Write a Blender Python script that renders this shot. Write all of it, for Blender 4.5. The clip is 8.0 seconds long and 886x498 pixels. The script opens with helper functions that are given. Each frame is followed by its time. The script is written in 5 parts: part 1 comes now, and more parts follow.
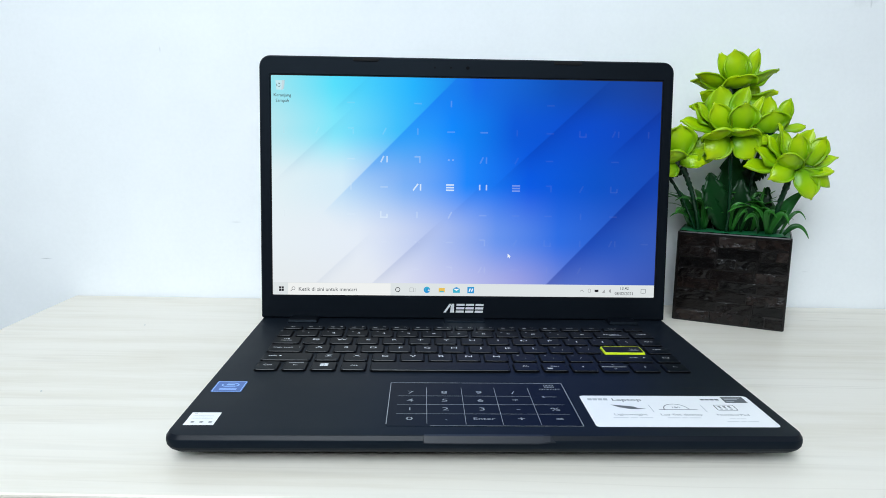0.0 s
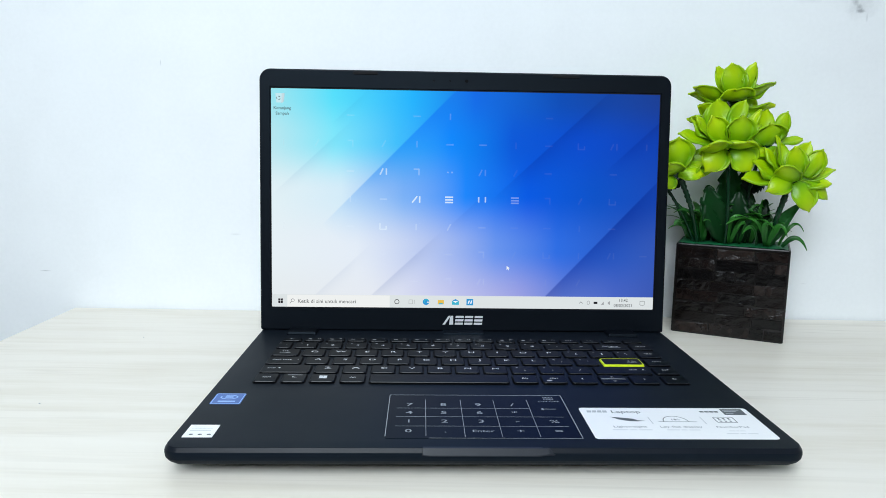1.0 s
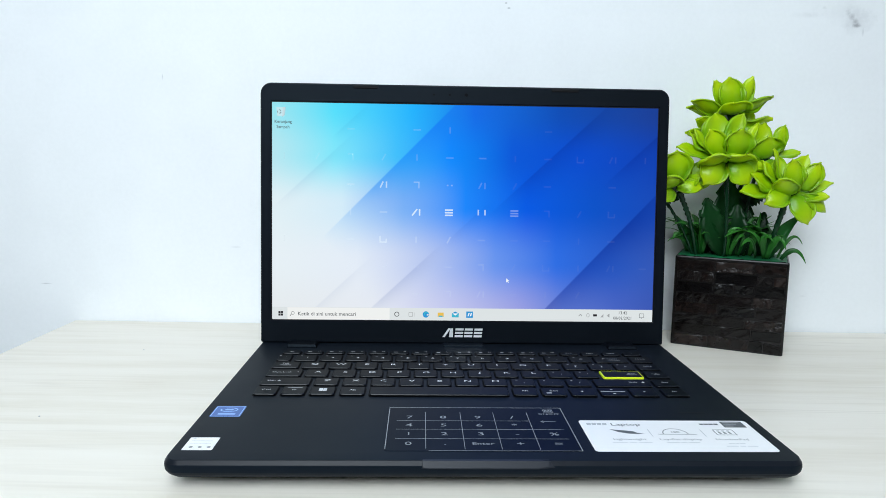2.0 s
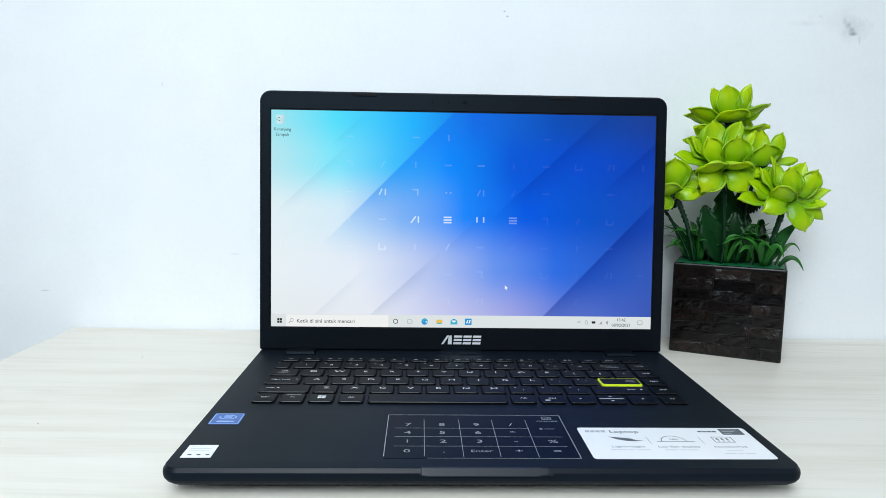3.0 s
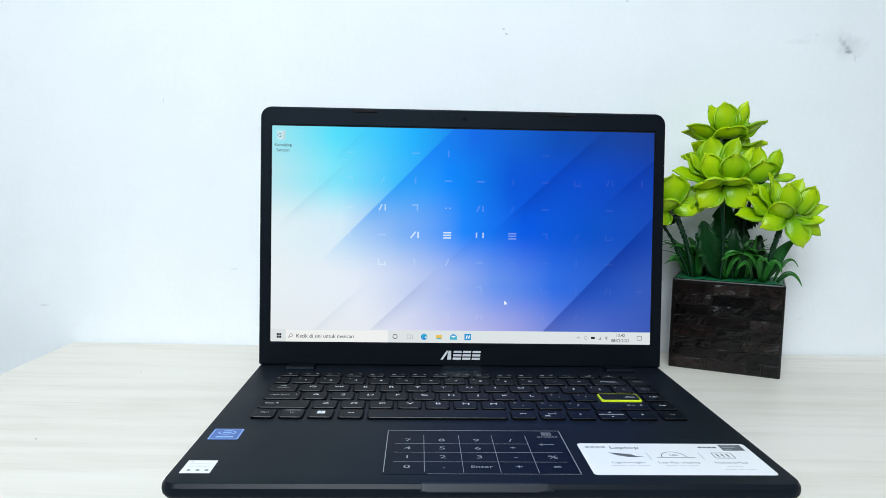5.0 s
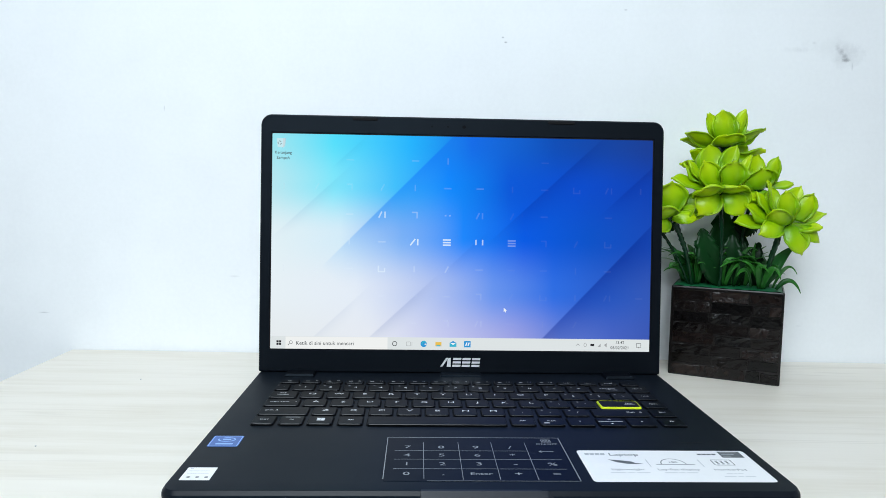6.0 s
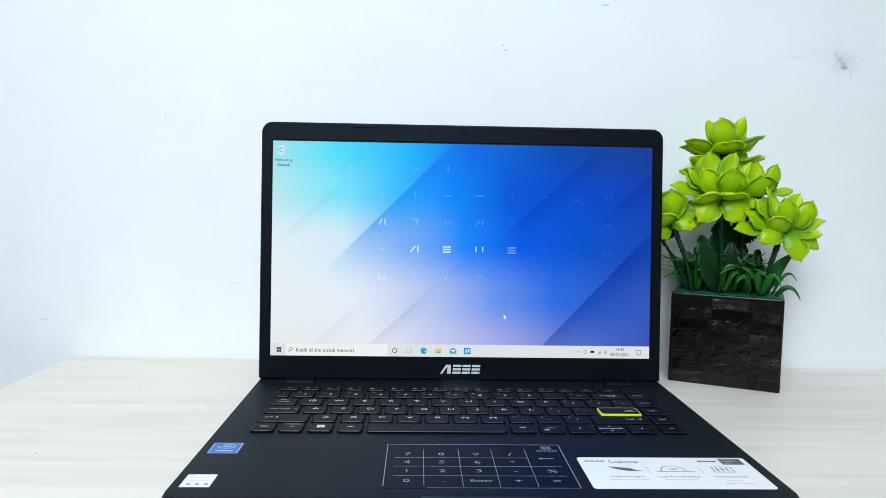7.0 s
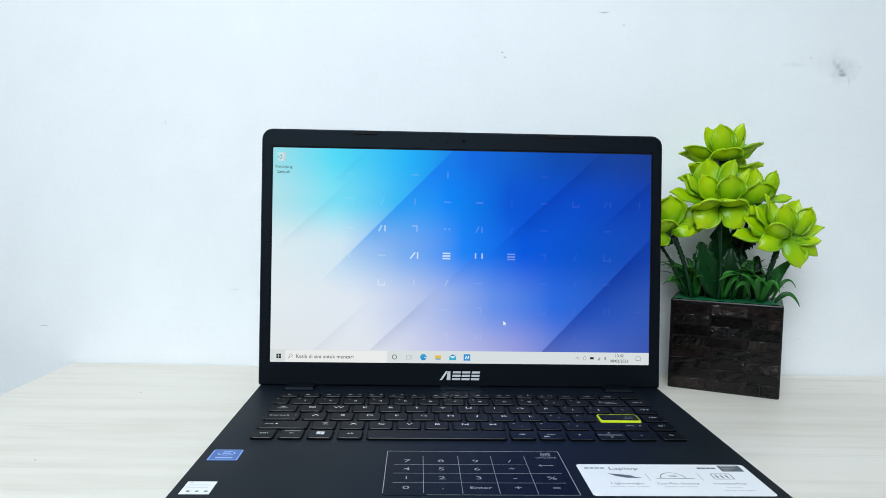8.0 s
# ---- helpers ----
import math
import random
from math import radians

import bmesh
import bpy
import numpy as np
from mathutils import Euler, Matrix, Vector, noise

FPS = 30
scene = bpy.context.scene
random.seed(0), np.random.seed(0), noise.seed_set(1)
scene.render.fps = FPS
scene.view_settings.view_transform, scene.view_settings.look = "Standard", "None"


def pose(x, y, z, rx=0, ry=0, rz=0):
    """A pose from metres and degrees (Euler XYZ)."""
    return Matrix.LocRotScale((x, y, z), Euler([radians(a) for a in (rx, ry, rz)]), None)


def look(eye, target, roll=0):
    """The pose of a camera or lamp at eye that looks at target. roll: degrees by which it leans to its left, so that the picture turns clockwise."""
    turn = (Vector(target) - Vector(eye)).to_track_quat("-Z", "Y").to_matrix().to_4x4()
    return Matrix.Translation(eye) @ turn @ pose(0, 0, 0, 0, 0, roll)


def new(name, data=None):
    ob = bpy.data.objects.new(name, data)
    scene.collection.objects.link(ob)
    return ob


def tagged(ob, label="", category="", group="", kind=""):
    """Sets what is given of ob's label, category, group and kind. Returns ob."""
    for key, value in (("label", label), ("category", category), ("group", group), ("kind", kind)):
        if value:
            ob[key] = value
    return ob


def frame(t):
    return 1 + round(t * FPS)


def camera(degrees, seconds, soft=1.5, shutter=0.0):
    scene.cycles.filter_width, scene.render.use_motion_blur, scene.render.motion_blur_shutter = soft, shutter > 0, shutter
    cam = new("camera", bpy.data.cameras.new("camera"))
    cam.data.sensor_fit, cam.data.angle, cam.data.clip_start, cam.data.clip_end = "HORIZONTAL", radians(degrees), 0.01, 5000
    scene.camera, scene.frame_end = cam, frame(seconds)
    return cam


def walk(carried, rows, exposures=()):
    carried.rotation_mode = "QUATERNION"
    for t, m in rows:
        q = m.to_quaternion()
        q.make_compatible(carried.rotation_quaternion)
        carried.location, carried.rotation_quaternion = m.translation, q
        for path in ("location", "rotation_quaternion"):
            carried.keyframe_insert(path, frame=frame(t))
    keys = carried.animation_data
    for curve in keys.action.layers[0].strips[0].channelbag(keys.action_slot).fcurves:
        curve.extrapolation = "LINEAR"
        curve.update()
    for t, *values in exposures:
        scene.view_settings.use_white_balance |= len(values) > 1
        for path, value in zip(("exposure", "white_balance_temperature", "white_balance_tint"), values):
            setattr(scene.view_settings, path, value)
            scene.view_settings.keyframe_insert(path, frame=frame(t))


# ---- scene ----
cam = camera(64.8, 8.0, soft=0.5)
PATH = [
    (0, (-0.035, -0.33, 0.168), (0.0251, 1.641, -0.1698), 0.9),
    (0.5, (-0.035, -0.33, 0.168), (0.0267, 1.643, -0.1502), 0.9),
    (1, (-0.035, -0.331, 0.168), (0.0272, 1.645, -0.1350), 0.9),
    (1.5, (-0.035, -0.332, 0.168), (0.0267, 1.647, -0.1145), 0.9),
    (3, (-0.035, -0.334, 0.169), (0.0304, 1.649, -0.0796), 0.9),
    (3.5, (-0.036, -0.334, 0.169), (0.0330, 1.65, -0.0700), 1.0),
    (4, (-0.036, -0.335, 0.169), (0.0323, 1.651, -0.0594), 1.0),
    (4.5, (-0.036, -0.335, 0.169), (0.0327, 1.652, -0.0475), 1.0),
    (6, (-0.036, -0.337, 0.169), (0.0341, 1.653, -0.0144), 1.0),
    (6.5, (-0.036, -0.337, 0.169), (0.0340, 1.654, -0.0051), 1.0),
    (7, (-0.036, -0.338, 0.169), (0.0336, 1.654, 0.0056), 1.0),
    (7.5, (-0.036, -0.338, 0.17), (0.0339, 1.654, 0.0115), 1.0),
    (8, (-0.036, -0.339, 0.17), (0.0341, 1.654, 0.0220), 1.0),
]
walk(cam, [(t, look(eye, target, roll)) for t, eye, target, roll in PATH], exposures=[(0, 0.0), (4.5, 0.0), (7.5, 0.0), (8, -0.08)])

# ---- world and lights ----
world = bpy.data.worlds.new("sky")
world.use_nodes = True
scene.world = world
sky = world.node_tree.nodes.new("ShaderNodeTexSky")
sky.sky_type, sky.sun_disc = "NISHITA", False
sky.sun_elevation, sky.sun_rotation = radians(45), radians(150)
world.node_tree.links.new(sky.outputs[0], world.node_tree.nodes["Background"].inputs[0])
world.node_tree.nodes["Background"].inputs[1].default_value = 0.1


def area_lamp(name, m, sx, sy, power, colour, spread=180):
    data = bpy.data.lights.new(name, "AREA")
    data.shape, data.size, data.size_y, data.energy, data.color = "RECTANGLE", sx, sy, power, colour
    data.spread = radians(spread)
    ob = new(name, data)
    ob.matrix_world = m
    return ob


CEILING_Z, FLOOR_Z = 1.85, -0.75
LAMP, AIM = Vector((-0.27, -0.94, 0.90)), Vector((-0.11, 0.3, 0.16))
area_lamp("studio_lamp_light", look(LAMP, AIM), 0.74, 0.74, 5.8, (0.795, 0.912, 1.0), 102)
area_lamp("tube_lamp_light", look((-0.05, -0.77, CEILING_Z - 0.075), (-0.05, -0.77, 0)), 1.2, 0.12, 6.5, (0.80, 0.915, 1.0))
scene.view_settings.exposure = 0.0

# ---- materials ----
def ramp(nt, stops, fac):
    n = nt.nodes.new("ShaderNodeValToRGB")
    while len(n.color_ramp.elements) < len(stops):
        n.color_ramp.elements.new(0.5)
    for e, (p, c) in zip(n.color_ramp.elements, stops):
        e.position, e.color = p, (*c, 1)
    nt.links.new(fac, n.inputs[0])
    return n.outputs[0]


def math_node(nt, op, a, b=None, clamp=False):
    n = nt.nodes.new("ShaderNodeMath")
    n.operation, n.use_clamp = op, clamp
    for k, v in enumerate((a, b)):
        if v is None:
            continue
        if isinstance(v, (int, float)):
            n.inputs[k].default_value = v
        else:
            nt.links.new(v, n.inputs[k])
    return n.outputs[0]


def mix_colour(nt, fac, a, b, blend="MIX"):
    n = nt.nodes.new("ShaderNodeMix")
    n.data_type, n.blend_type = "RGBA", blend
    for k, v in ((0, fac), (6, a), (7, b)):
        if isinstance(v, (int, float)):
            n.inputs[k].default_value = v
        elif isinstance(v, tuple):
            n.inputs[k].default_value = (*v, 1)
        else:
            nt.links.new(v, n.inputs[k])
    return n.outputs[2]


def coords(nt, scale=(1, 1, 1), kind="Object", loc=(0, 0, 0)):
    tc, mp = nt.nodes.new("ShaderNodeTexCoord"), nt.nodes.new("ShaderNodeMapping")
    mp.inputs["Scale"].default_value, mp.inputs["Location"].default_value = scale, loc
    nt.links.new(tc.outputs[kind], mp.inputs[0])
    return mp.outputs[0]


def noise_tex(nt, vec, scale, detail=4, rough=0.55):
    n = nt.nodes.new("ShaderNodeTexNoise")
    n.inputs["Scale"].default_value, n.inputs["Detail"].default_value, n.inputs["Roughness"].default_value = scale, detail, rough
    nt.links.new(vec, n.inputs["Vector"])
    return n.outputs["Fac"]


def bump(nt, height, strength, distance):
    n = nt.nodes.new("ShaderNodeBump")
    n.inputs["Strength"].default_value, n.inputs["Distance"].default_value = strength, distance
    nt.links.new(height, n.inputs["Height"])
    nt.links.new(n.outputs[0], nt.nodes["Principled BSDF"].inputs["Normal"])


def material(name, colour, rough=0.5, metal=0.0, vary=0.06, grain=400.0, relief=0.05, spec=0.5, coat=0.0, tint=(1, 1, 1)):
    """A painted, moulded or printed surface: a base colour with two scales of variation and a fine grain."""
    m = bpy.data.materials.new(name)
    m.use_nodes = True
    nt = m.node_tree
    p = nt.nodes["Principled BSDF"]
    p.inputs["Metallic"].default_value, p.inputs["Specular IOR Level"].default_value = metal, spec
    p.inputs["Coat Weight"].default_value = coat
    p.inputs["Specular Tint"].default_value = (*tint, 1)
    v = coords(nt)
    big, fine = noise_tex(nt, v, 18, 3), noise_tex(nt, v, grain, 2)
    both = math_node(nt, "ADD", math_node(nt, "MULTIPLY", big, 0.6), math_node(nt, "MULTIPLY", fine, 0.4))
    lo = tuple(max(0, c * (1 - vary)) for c in colour)
    hi = tuple(min(1, c * (1 + vary)) for c in colour)
    nt.links.new(ramp(nt, [(0.3, lo), (0.7, hi)], both), p.inputs["Base Color"])
    nt.links.new(math_node(nt, "ADD", math_node(nt, "MULTIPLY", big, 0.12), rough - 0.06), p.inputs["Roughness"])
    if relief:
        bump(nt, fine, relief, 0.0004)
    return m


def emissive(name, colour, strength=1.0, opacity=1.0):
    """A lit element of a display."""
    m = bpy.data.materials.new(name)
    m.use_nodes = True
    nt = m.node_tree
    nt.nodes.remove(nt.nodes["Principled BSDF"])
    e = nt.nodes.new("ShaderNodeEmission")
    e.inputs[0].default_value, e.inputs[1].default_value = (*colour, 1), strength
    out = nt.nodes["Material Output"]
    if opacity < 1:
        mx, tr = nt.nodes.new("ShaderNodeMixShader"), nt.nodes.new("ShaderNodeBsdfTransparent")
        mx.inputs[0].default_value = opacity
        nt.links.new(tr.outputs[0], mx.inputs[1])
        nt.links.new(e.outputs[0], mx.inputs[2])
        nt.links.new(mx.outputs[0], out.inputs[0])
    else:
        nt.links.new(e.outputs[0], out.inputs[0])
    return m


def wall_material():
    """White emulsion on plaster, with a soft grey scuff and a few specks."""
    m = material("wall_paint", (0.85, 0.87, 0.885), 0.75, 0, 0.025, 260, 0.06)
    nt = m.node_tree
    p = nt.nodes["Principled BSDF"]
    base = p.inputs["Base Color"].links[0].from_socket
    warp = noise_tex(nt, coords(nt), 42, 4, 0.7)
    mask = None
    for x, z, rx, rz, depth in ((0.3707, 0.2942, 0.0038, 0.0020, 0.75), (0.3690, 0.2975, 0.0030, 0.0034, 0.45), (0.3655, 0.3020, 0.0032, 0.0036, 0.36), (0.3615, 0.3055, 0.0034, 0.0032, 0.28),
                                (0.3770, 0.2880, 0.0012, 0.0045, 0.35), (0.3705, 0.2990, 0.016, 0.013, 0.20), (0.3560, 0.3050, 0.030, 0.012, 0.10), (0.3390, 0.3100, 0.003, 0.002, 0.20),
                                (-0.406, 0.0363, 0.0070, 0.0008, 0.55), (0.0417, 0.310, 0.0016, 0.0011, 0.8), (0.0445, 0.3055, 0.0020, 0.0011, 0.9),
                                (0.1385, 0.3492, 0.0065, 0.0010, 0.8), (0.158, 0.3376, 0.002, 0.001, 0.5), (0.3415, 0.0357, 0.0040, 0.0010, 0.14),
                                (-0.217, 0.0756, 0.006, 0.0012, 0.20), (-0.283, 0.238, 0.0006, 0.0035, 0.4), (0.325, 0.303, 0.020, 0.003, 0.10)):
        d = nt.nodes.new("ShaderNodeVectorMath")
        d.operation = "LENGTH"
        nt.links.new(coords(nt, (1 / rx, 0, 1 / rz), "Object", (-x / rx, 0, -z / rz)), d.inputs[0])
        big = rx > 0.0025 and rz > 0.0015
        edge = math_node(nt, "ADD", d.outputs["Value"], math_node(nt, "MULTIPLY", math_node(nt, "SUBTRACT", warp, 0.5), 2.6 if big else 0.8))
        s = math_node(nt, "MULTIPLY", math_node(nt, "SUBTRACT", 1.0, edge, True), depth)
        mask = s if mask is None else math_node(nt, "ADD", mask, s)
    mask = math_node(nt, "MINIMUM", mask, 0.85)
    nt.links.new(mix_colour(nt, mask, base, (0.30, 0.31, 0.33)), p.inputs["Base Color"])
    return m


def laminate_material():
    """Pale ash laminate with long grain along the table."""
    m = bpy.data.materials.new("pale_laminate")
    m.use_nodes = True
    nt = m.node_tree
    p = nt.nodes["Principled BSDF"]
    streak = noise_tex(nt, coords(nt, (1.7, 22, 22)), 2.4, 5, 0.65)
    wide = noise_tex(nt, coords(nt, (1.2, 5, 5)), 2.2, 3, 0.5)
    fine = noise_tex(nt, coords(nt, (6, 260, 260)), 2.0, 3, 0.6)
    both = math_node(nt, "ADD", math_node(nt, "MULTIPLY", streak, 0.55), math_node(nt, "MULTIPLY", wide, 0.45))
    c = ramp(nt, [(0.27, (0.61, 0.535, 0.425)), (0.39, (0.755, 0.70, 0.60)), (0.50, (0.825, 0.775, 0.69)), (0.66, (0.855, 0.81, 0.73))], both)
    vein = noise_tex(nt, coords(nt, (1.0, 30, 30)), 1.7, 2)
    line = math_node(nt, "SUBTRACT", 1.0, math_node(nt, "MULTIPLY", math_node(nt, "ABSOLUTE", math_node(nt, "SUBTRACT", vein, 0.5)), 42.0), True)
    patchy = math_node(nt, "MULTIPLY", math_node(nt, "SUBTRACT", noise_tex(nt, coords(nt, (3, 9, 9)), 1.3, 2), 0.42), 3.0, True)
    c = mix_colour(nt, math_node(nt, "MULTIPLY", math_node(nt, "MULTIPLY", line, patchy), 0.45), c, (0.55, 0.50, 0.42))
    nt.links.new(mix_colour(nt, math_node(nt, "MULTIPLY", fine, 0.14), c, (0.71, 0.66, 0.57)), p.inputs["Base Color"])
    nt.links.new(math_node(nt, "ADD", math_node(nt, "MULTIPLY", fine, 0.12), 0.36), p.inputs["Roughness"])
    bump(nt, fine, 0.04, 0.0002)
    return m


def petal_material():
    """Glossy moulded lime petals, greener at the base and yellower at the rim."""
    m = bpy.data.materials.new("lime_petal")
    m.use_nodes = True
    nt = m.node_tree
    p = nt.nodes["Principled BSDF"]
    tc, sep = nt.nodes.new("ShaderNodeTexCoord"), nt.nodes.new("ShaderNodeSeparateXYZ")
    nt.links.new(tc.outputs["UV"], sep.inputs[0])
    mott = noise_tex(nt, coords(nt), 90, 3)
    off = math_node(nt, "ABSOLUTE", math_node(nt, "SUBTRACT", math_node(nt, "MULTIPLY", sep.outputs[0], 2.0), 1.0))
    rim = math_node(nt, "POWER", off, 8.0)
    belly = math_node(nt, "SUBTRACT", 1.0, math_node(nt, "MULTIPLY", off, off))
    t = math_node(nt, "ADD", math_node(nt, "MULTIPLY", sep.outputs[1], 0.62), math_node(nt, "MULTIPLY", math_node(nt, "SUBTRACT", mott, 0.5), 0.25))
    t = math_node(nt, "ADD", t, math_node(nt, "MULTIPLY", belly, 0.32))
    c = ramp(nt, [(0.05, (0.014, 0.095, 0.0012)), (0.30, (0.12, 0.32, 0.0015)), (0.58, (0.33, 0.54, 0.0015)), (0.90, (0.52, 0.68, 0.0015))], t)
    info = nt.nodes.new("ShaderNodeObjectInfo")
    c = mix_colour(nt, math_node(nt, "MULTIPLY", rim, 0.35), c, (0.52, 0.70, 0.006))
    c = mix_colour(nt, math_node(nt, "MULTIPLY", info.outputs["Random"], 0.35), c, (0.11, 0.34, 0.002))
    nt.links.new(c, p.inputs["Base Color"])
    p.inputs["Roughness"].default_value = 0.33
    p.inputs["Specular IOR Level"].default_value = 0.30
    p.inputs["Subsurface Weight"].default_value = 0.06
    p.inputs["Subsurface Radius"].default_value = (0.003, 0.004, 0.0008)
    p.inputs["Subsurface Scale"].default_value = 0.5
    bump(nt, noise_tex(nt, coords(nt), 260, 3), 0.10, 0.0006)
    return m


def leaf_material(name, a, b, rough, spec):
    m = bpy.data.materials.new(name)
    m.use_nodes = True
    nt = m.node_tree
    p = nt.nodes["Principled BSDF"]
    tc, sep = nt.nodes.new("ShaderNodeTexCoord"), nt.nodes.new("ShaderNodeSeparateXYZ")
    nt.links.new(tc.outputs["UV"], sep.inputs[0])
    info = nt.nodes.new("ShaderNodeObjectInfo")
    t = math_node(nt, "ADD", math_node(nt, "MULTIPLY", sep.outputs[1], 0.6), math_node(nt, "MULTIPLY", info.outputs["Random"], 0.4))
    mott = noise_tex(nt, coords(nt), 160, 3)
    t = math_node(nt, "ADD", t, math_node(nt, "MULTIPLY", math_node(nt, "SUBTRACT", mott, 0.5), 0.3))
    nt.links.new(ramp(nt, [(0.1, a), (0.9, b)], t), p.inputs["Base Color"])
    p.inputs["Roughness"].default_value = rough
    p.inputs["Specular IOR Level"].default_value = spec
    bump(nt, mott, 0.25, 0.0008)
    return m


def brick_material(name, relief, dark, gloss):
    """Dark lacquered moulded stone, brown to black."""
    m = bpy.data.materials.new(name)
    m.use_nodes = True
    nt = m.node_tree
    p = nt.nodes["Principled BSDF"]
    info = nt.nodes.new("ShaderNodeObjectInfo")
    v = coords(nt)
    off = nt.nodes.new("ShaderNodeVectorMath")
    off.operation = "ADD"
    nt.links.new(v, off.inputs[0])
    nt.links.new(info.outputs["Random"], off.inputs[1])
    rough_n = noise_tex(nt, off.outputs[0], 150, 4, 0.6)
    t = math_node(nt, "ADD", math_node(nt, "MULTIPLY", info.outputs["Random"], 0.45), math_node(nt, "MULTIPLY", rough_n, 0.6))
    nt.links.new(ramp(nt, [(0.3, tuple(c * dark for c in (0.0010, 0.0008, 0.0008))), (0.65, tuple(c * dark for c in (0.0080, 0.0052, 0.0045))), (0.95, tuple(c * dark for c in (0.036, 0.022, 0.018)))], t), p.inputs["Base Color"])
    p.inputs["Roughness"].default_value = 0.15
    p.inputs["Specular IOR Level"].default_value = gloss
    bump(nt, rough_n, relief, 0.0022)
    return m


def wallpaper_material():
    """The lit desktop picture: a field from white through cyan to deep blue, with soft diagonal folds."""
    m = bpy.data.materials.new("desktop_picture")
    m.use_nodes = True
    nt = m.node_tree
    nt.nodes.remove(nt.nodes["Principled BSDF"])
    tc, sep = nt.nodes.new("ShaderNodeTexCoord"), nt.nodes.new("ShaderNodeSeparateXYZ")
    nt.links.new(tc.outputs["UV"], sep.inputs[0])
    u, v = sep.outputs[0], sep.outputs[1]
    top = ramp(nt, [(0.0, (0.33, 0.78, 0.86)), (0.16, (0.085, 0.73, 0.96)), (0.36, (0.012, 0.45, 0.98)), (0.52, (0.004, 0.16, 0.80)), (0.74, (0.004, 0.075, 0.47)), (1.0, (0.012, 0.05, 0.30))], u)
    upper = ramp(nt, [(0.0, (0.48, 0.80, 0.87)), (0.16, (0.21, 0.79, 0.96)), (0.32, (0.05, 0.52, 0.97)), (0.46, (0.003, 0.27, 0.98)), (0.62, (0.002, 0.098, 0.69)), (0.8, (0.003, 0.075, 0.62)), (1.0, (0.006, 0.055, 0.45))], u)
    mid = ramp(nt, [(0.0, (0.76, 0.88, 0.92)), (0.18, (0.66, 0.84, 0.95)), (0.34, (0.22, 0.47, 0.93)), (0.50, (0.012, 0.24, 0.97)), (0.66, (0.002, 0.105, 0.78)), (0.84, (0.004, 0.085, 0.58)), (1.0, (0.01, 0.07, 0.48))], u)
    low = ramp(nt, [(0.0, (0.80, 0.88, 0.92)), (0.22, (0.78, 0.85, 0.94)), (0.40, (0.48, 0.58, 0.88)), (0.58, (0.14, 0.30, 0.86)), (0.74, (0.028, 0.155, 0.77)), (0.88, (0.025, 0.115, 0.60)), (1.0, (0.035, 0.10, 0.48))], u)
    bot = ramp(nt, [(0.0, (0.79, 0.84, 0.86)), (0.26, (0.79, 0.83, 0.90)), (0.46, (0.55, 0.58, 0.86)), (0.64, (0.33, 0.36, 0.77)), (0.76, (0.13, 0.22, 0.70)), (0.9, (0.065, 0.13, 0.55)), (1.0, (0.045, 0.10, 0.46))], u)
    c = bot
    for lo, hi, row in ((0.04, 0.28, low), (0.28, 0.53, mid), (0.53, 0.77, upper), (0.77, 0.98, top)):
        mr = nt.nodes.new("ShaderNodeMapRange")
        mr.interpolation_type = "SMOOTHSTEP"
        mr.inputs[1].default_value, mr.inputs[2].default_value = lo, hi
        nt.links.new(v, mr.inputs[0])
        c = mix_colour(nt, mr.outputs[0], c, row)
    # folds: a point (u, v) on the crease, how far it runs either way (in widths), the depth and width of its shade
    x = u
    y = math_node(nt, "MULTIPLY", v, 0.5622)
    for pu, pv, down, up, depth, width in ((0.340, 0.76, 0.30, 0.30, 0.62, 0.17), (0.745, 0.80, 0.26, 0.22, 0.40, 0.085), (0.97, 0.82, 0.16, 0.10, 0.35, 0.06),
                                           (0.815, 0.252, 0.40, 0.40, 0.72, 0.16), (0.325, 0.17, 0.16, 0.16, 0.26, 0.05), (0.10, 0.68, 0.14, 0.16, 0.13, 0.04),
                                           (0.15, 0.12, 0.14, 0.15, 0.12, 0.04), (0.50, 0.45, 0.08, 0.10, 0.12, 0.05), (0.19, 0.90, 0.05, 0.09, 0.10, 0.03)):
        ang = radians(45.5 if pu == 0.340 else 46.5 if pu == 0.815 else 43)
        dx, dy = math_node(nt, "SUBTRACT", x, pu), math_node(nt, "SUBTRACT", y, pv * 0.5622)
        across = math_node(nt, "SUBTRACT", math_node(nt, "MULTIPLY", dx, math.sin(ang)), math_node(nt, "MULTIPLY", dy, math.cos(ang)))
        along = math_node(nt, "ADD", math_node(nt, "MULTIPLY", dx, math.cos(ang)), math_node(nt, "MULTIPLY", dy, math.sin(ang)))
        edge = nt.nodes.new("ShaderNodeMapRange")
        edge.interpolation_type = "SMOOTHSTEP"
        edge.inputs[1].default_value, edge.inputs[2].default_value = -0.0025, 0.0025
        nt.links.new(across, edge.inputs[0])
        fall = math_node(nt, "SUBTRACT", 1.0, math_node(nt, "DIVIDE", across, width), True)
        fall = math_node(nt, "MULTIPLY", fall, fall)
        e1 = math_node(nt, "ADD", math_node(nt, "DIVIDE", along, down), 1.0, True)
        e2 = math_node(nt, "SUBTRACT", 1.0, math_node(nt, "DIVIDE", along, up), True)
        ends = math_node(nt, "MULTIPLY", math_node(nt, "MULTIPLY", e1, e2), 1.6, True)
        k = math_node(nt, "MULTIPLY", math_node(nt, "MULTIPLY", edge.outputs[0], fall), math_node(nt, "MULTIPLY", ends, depth))
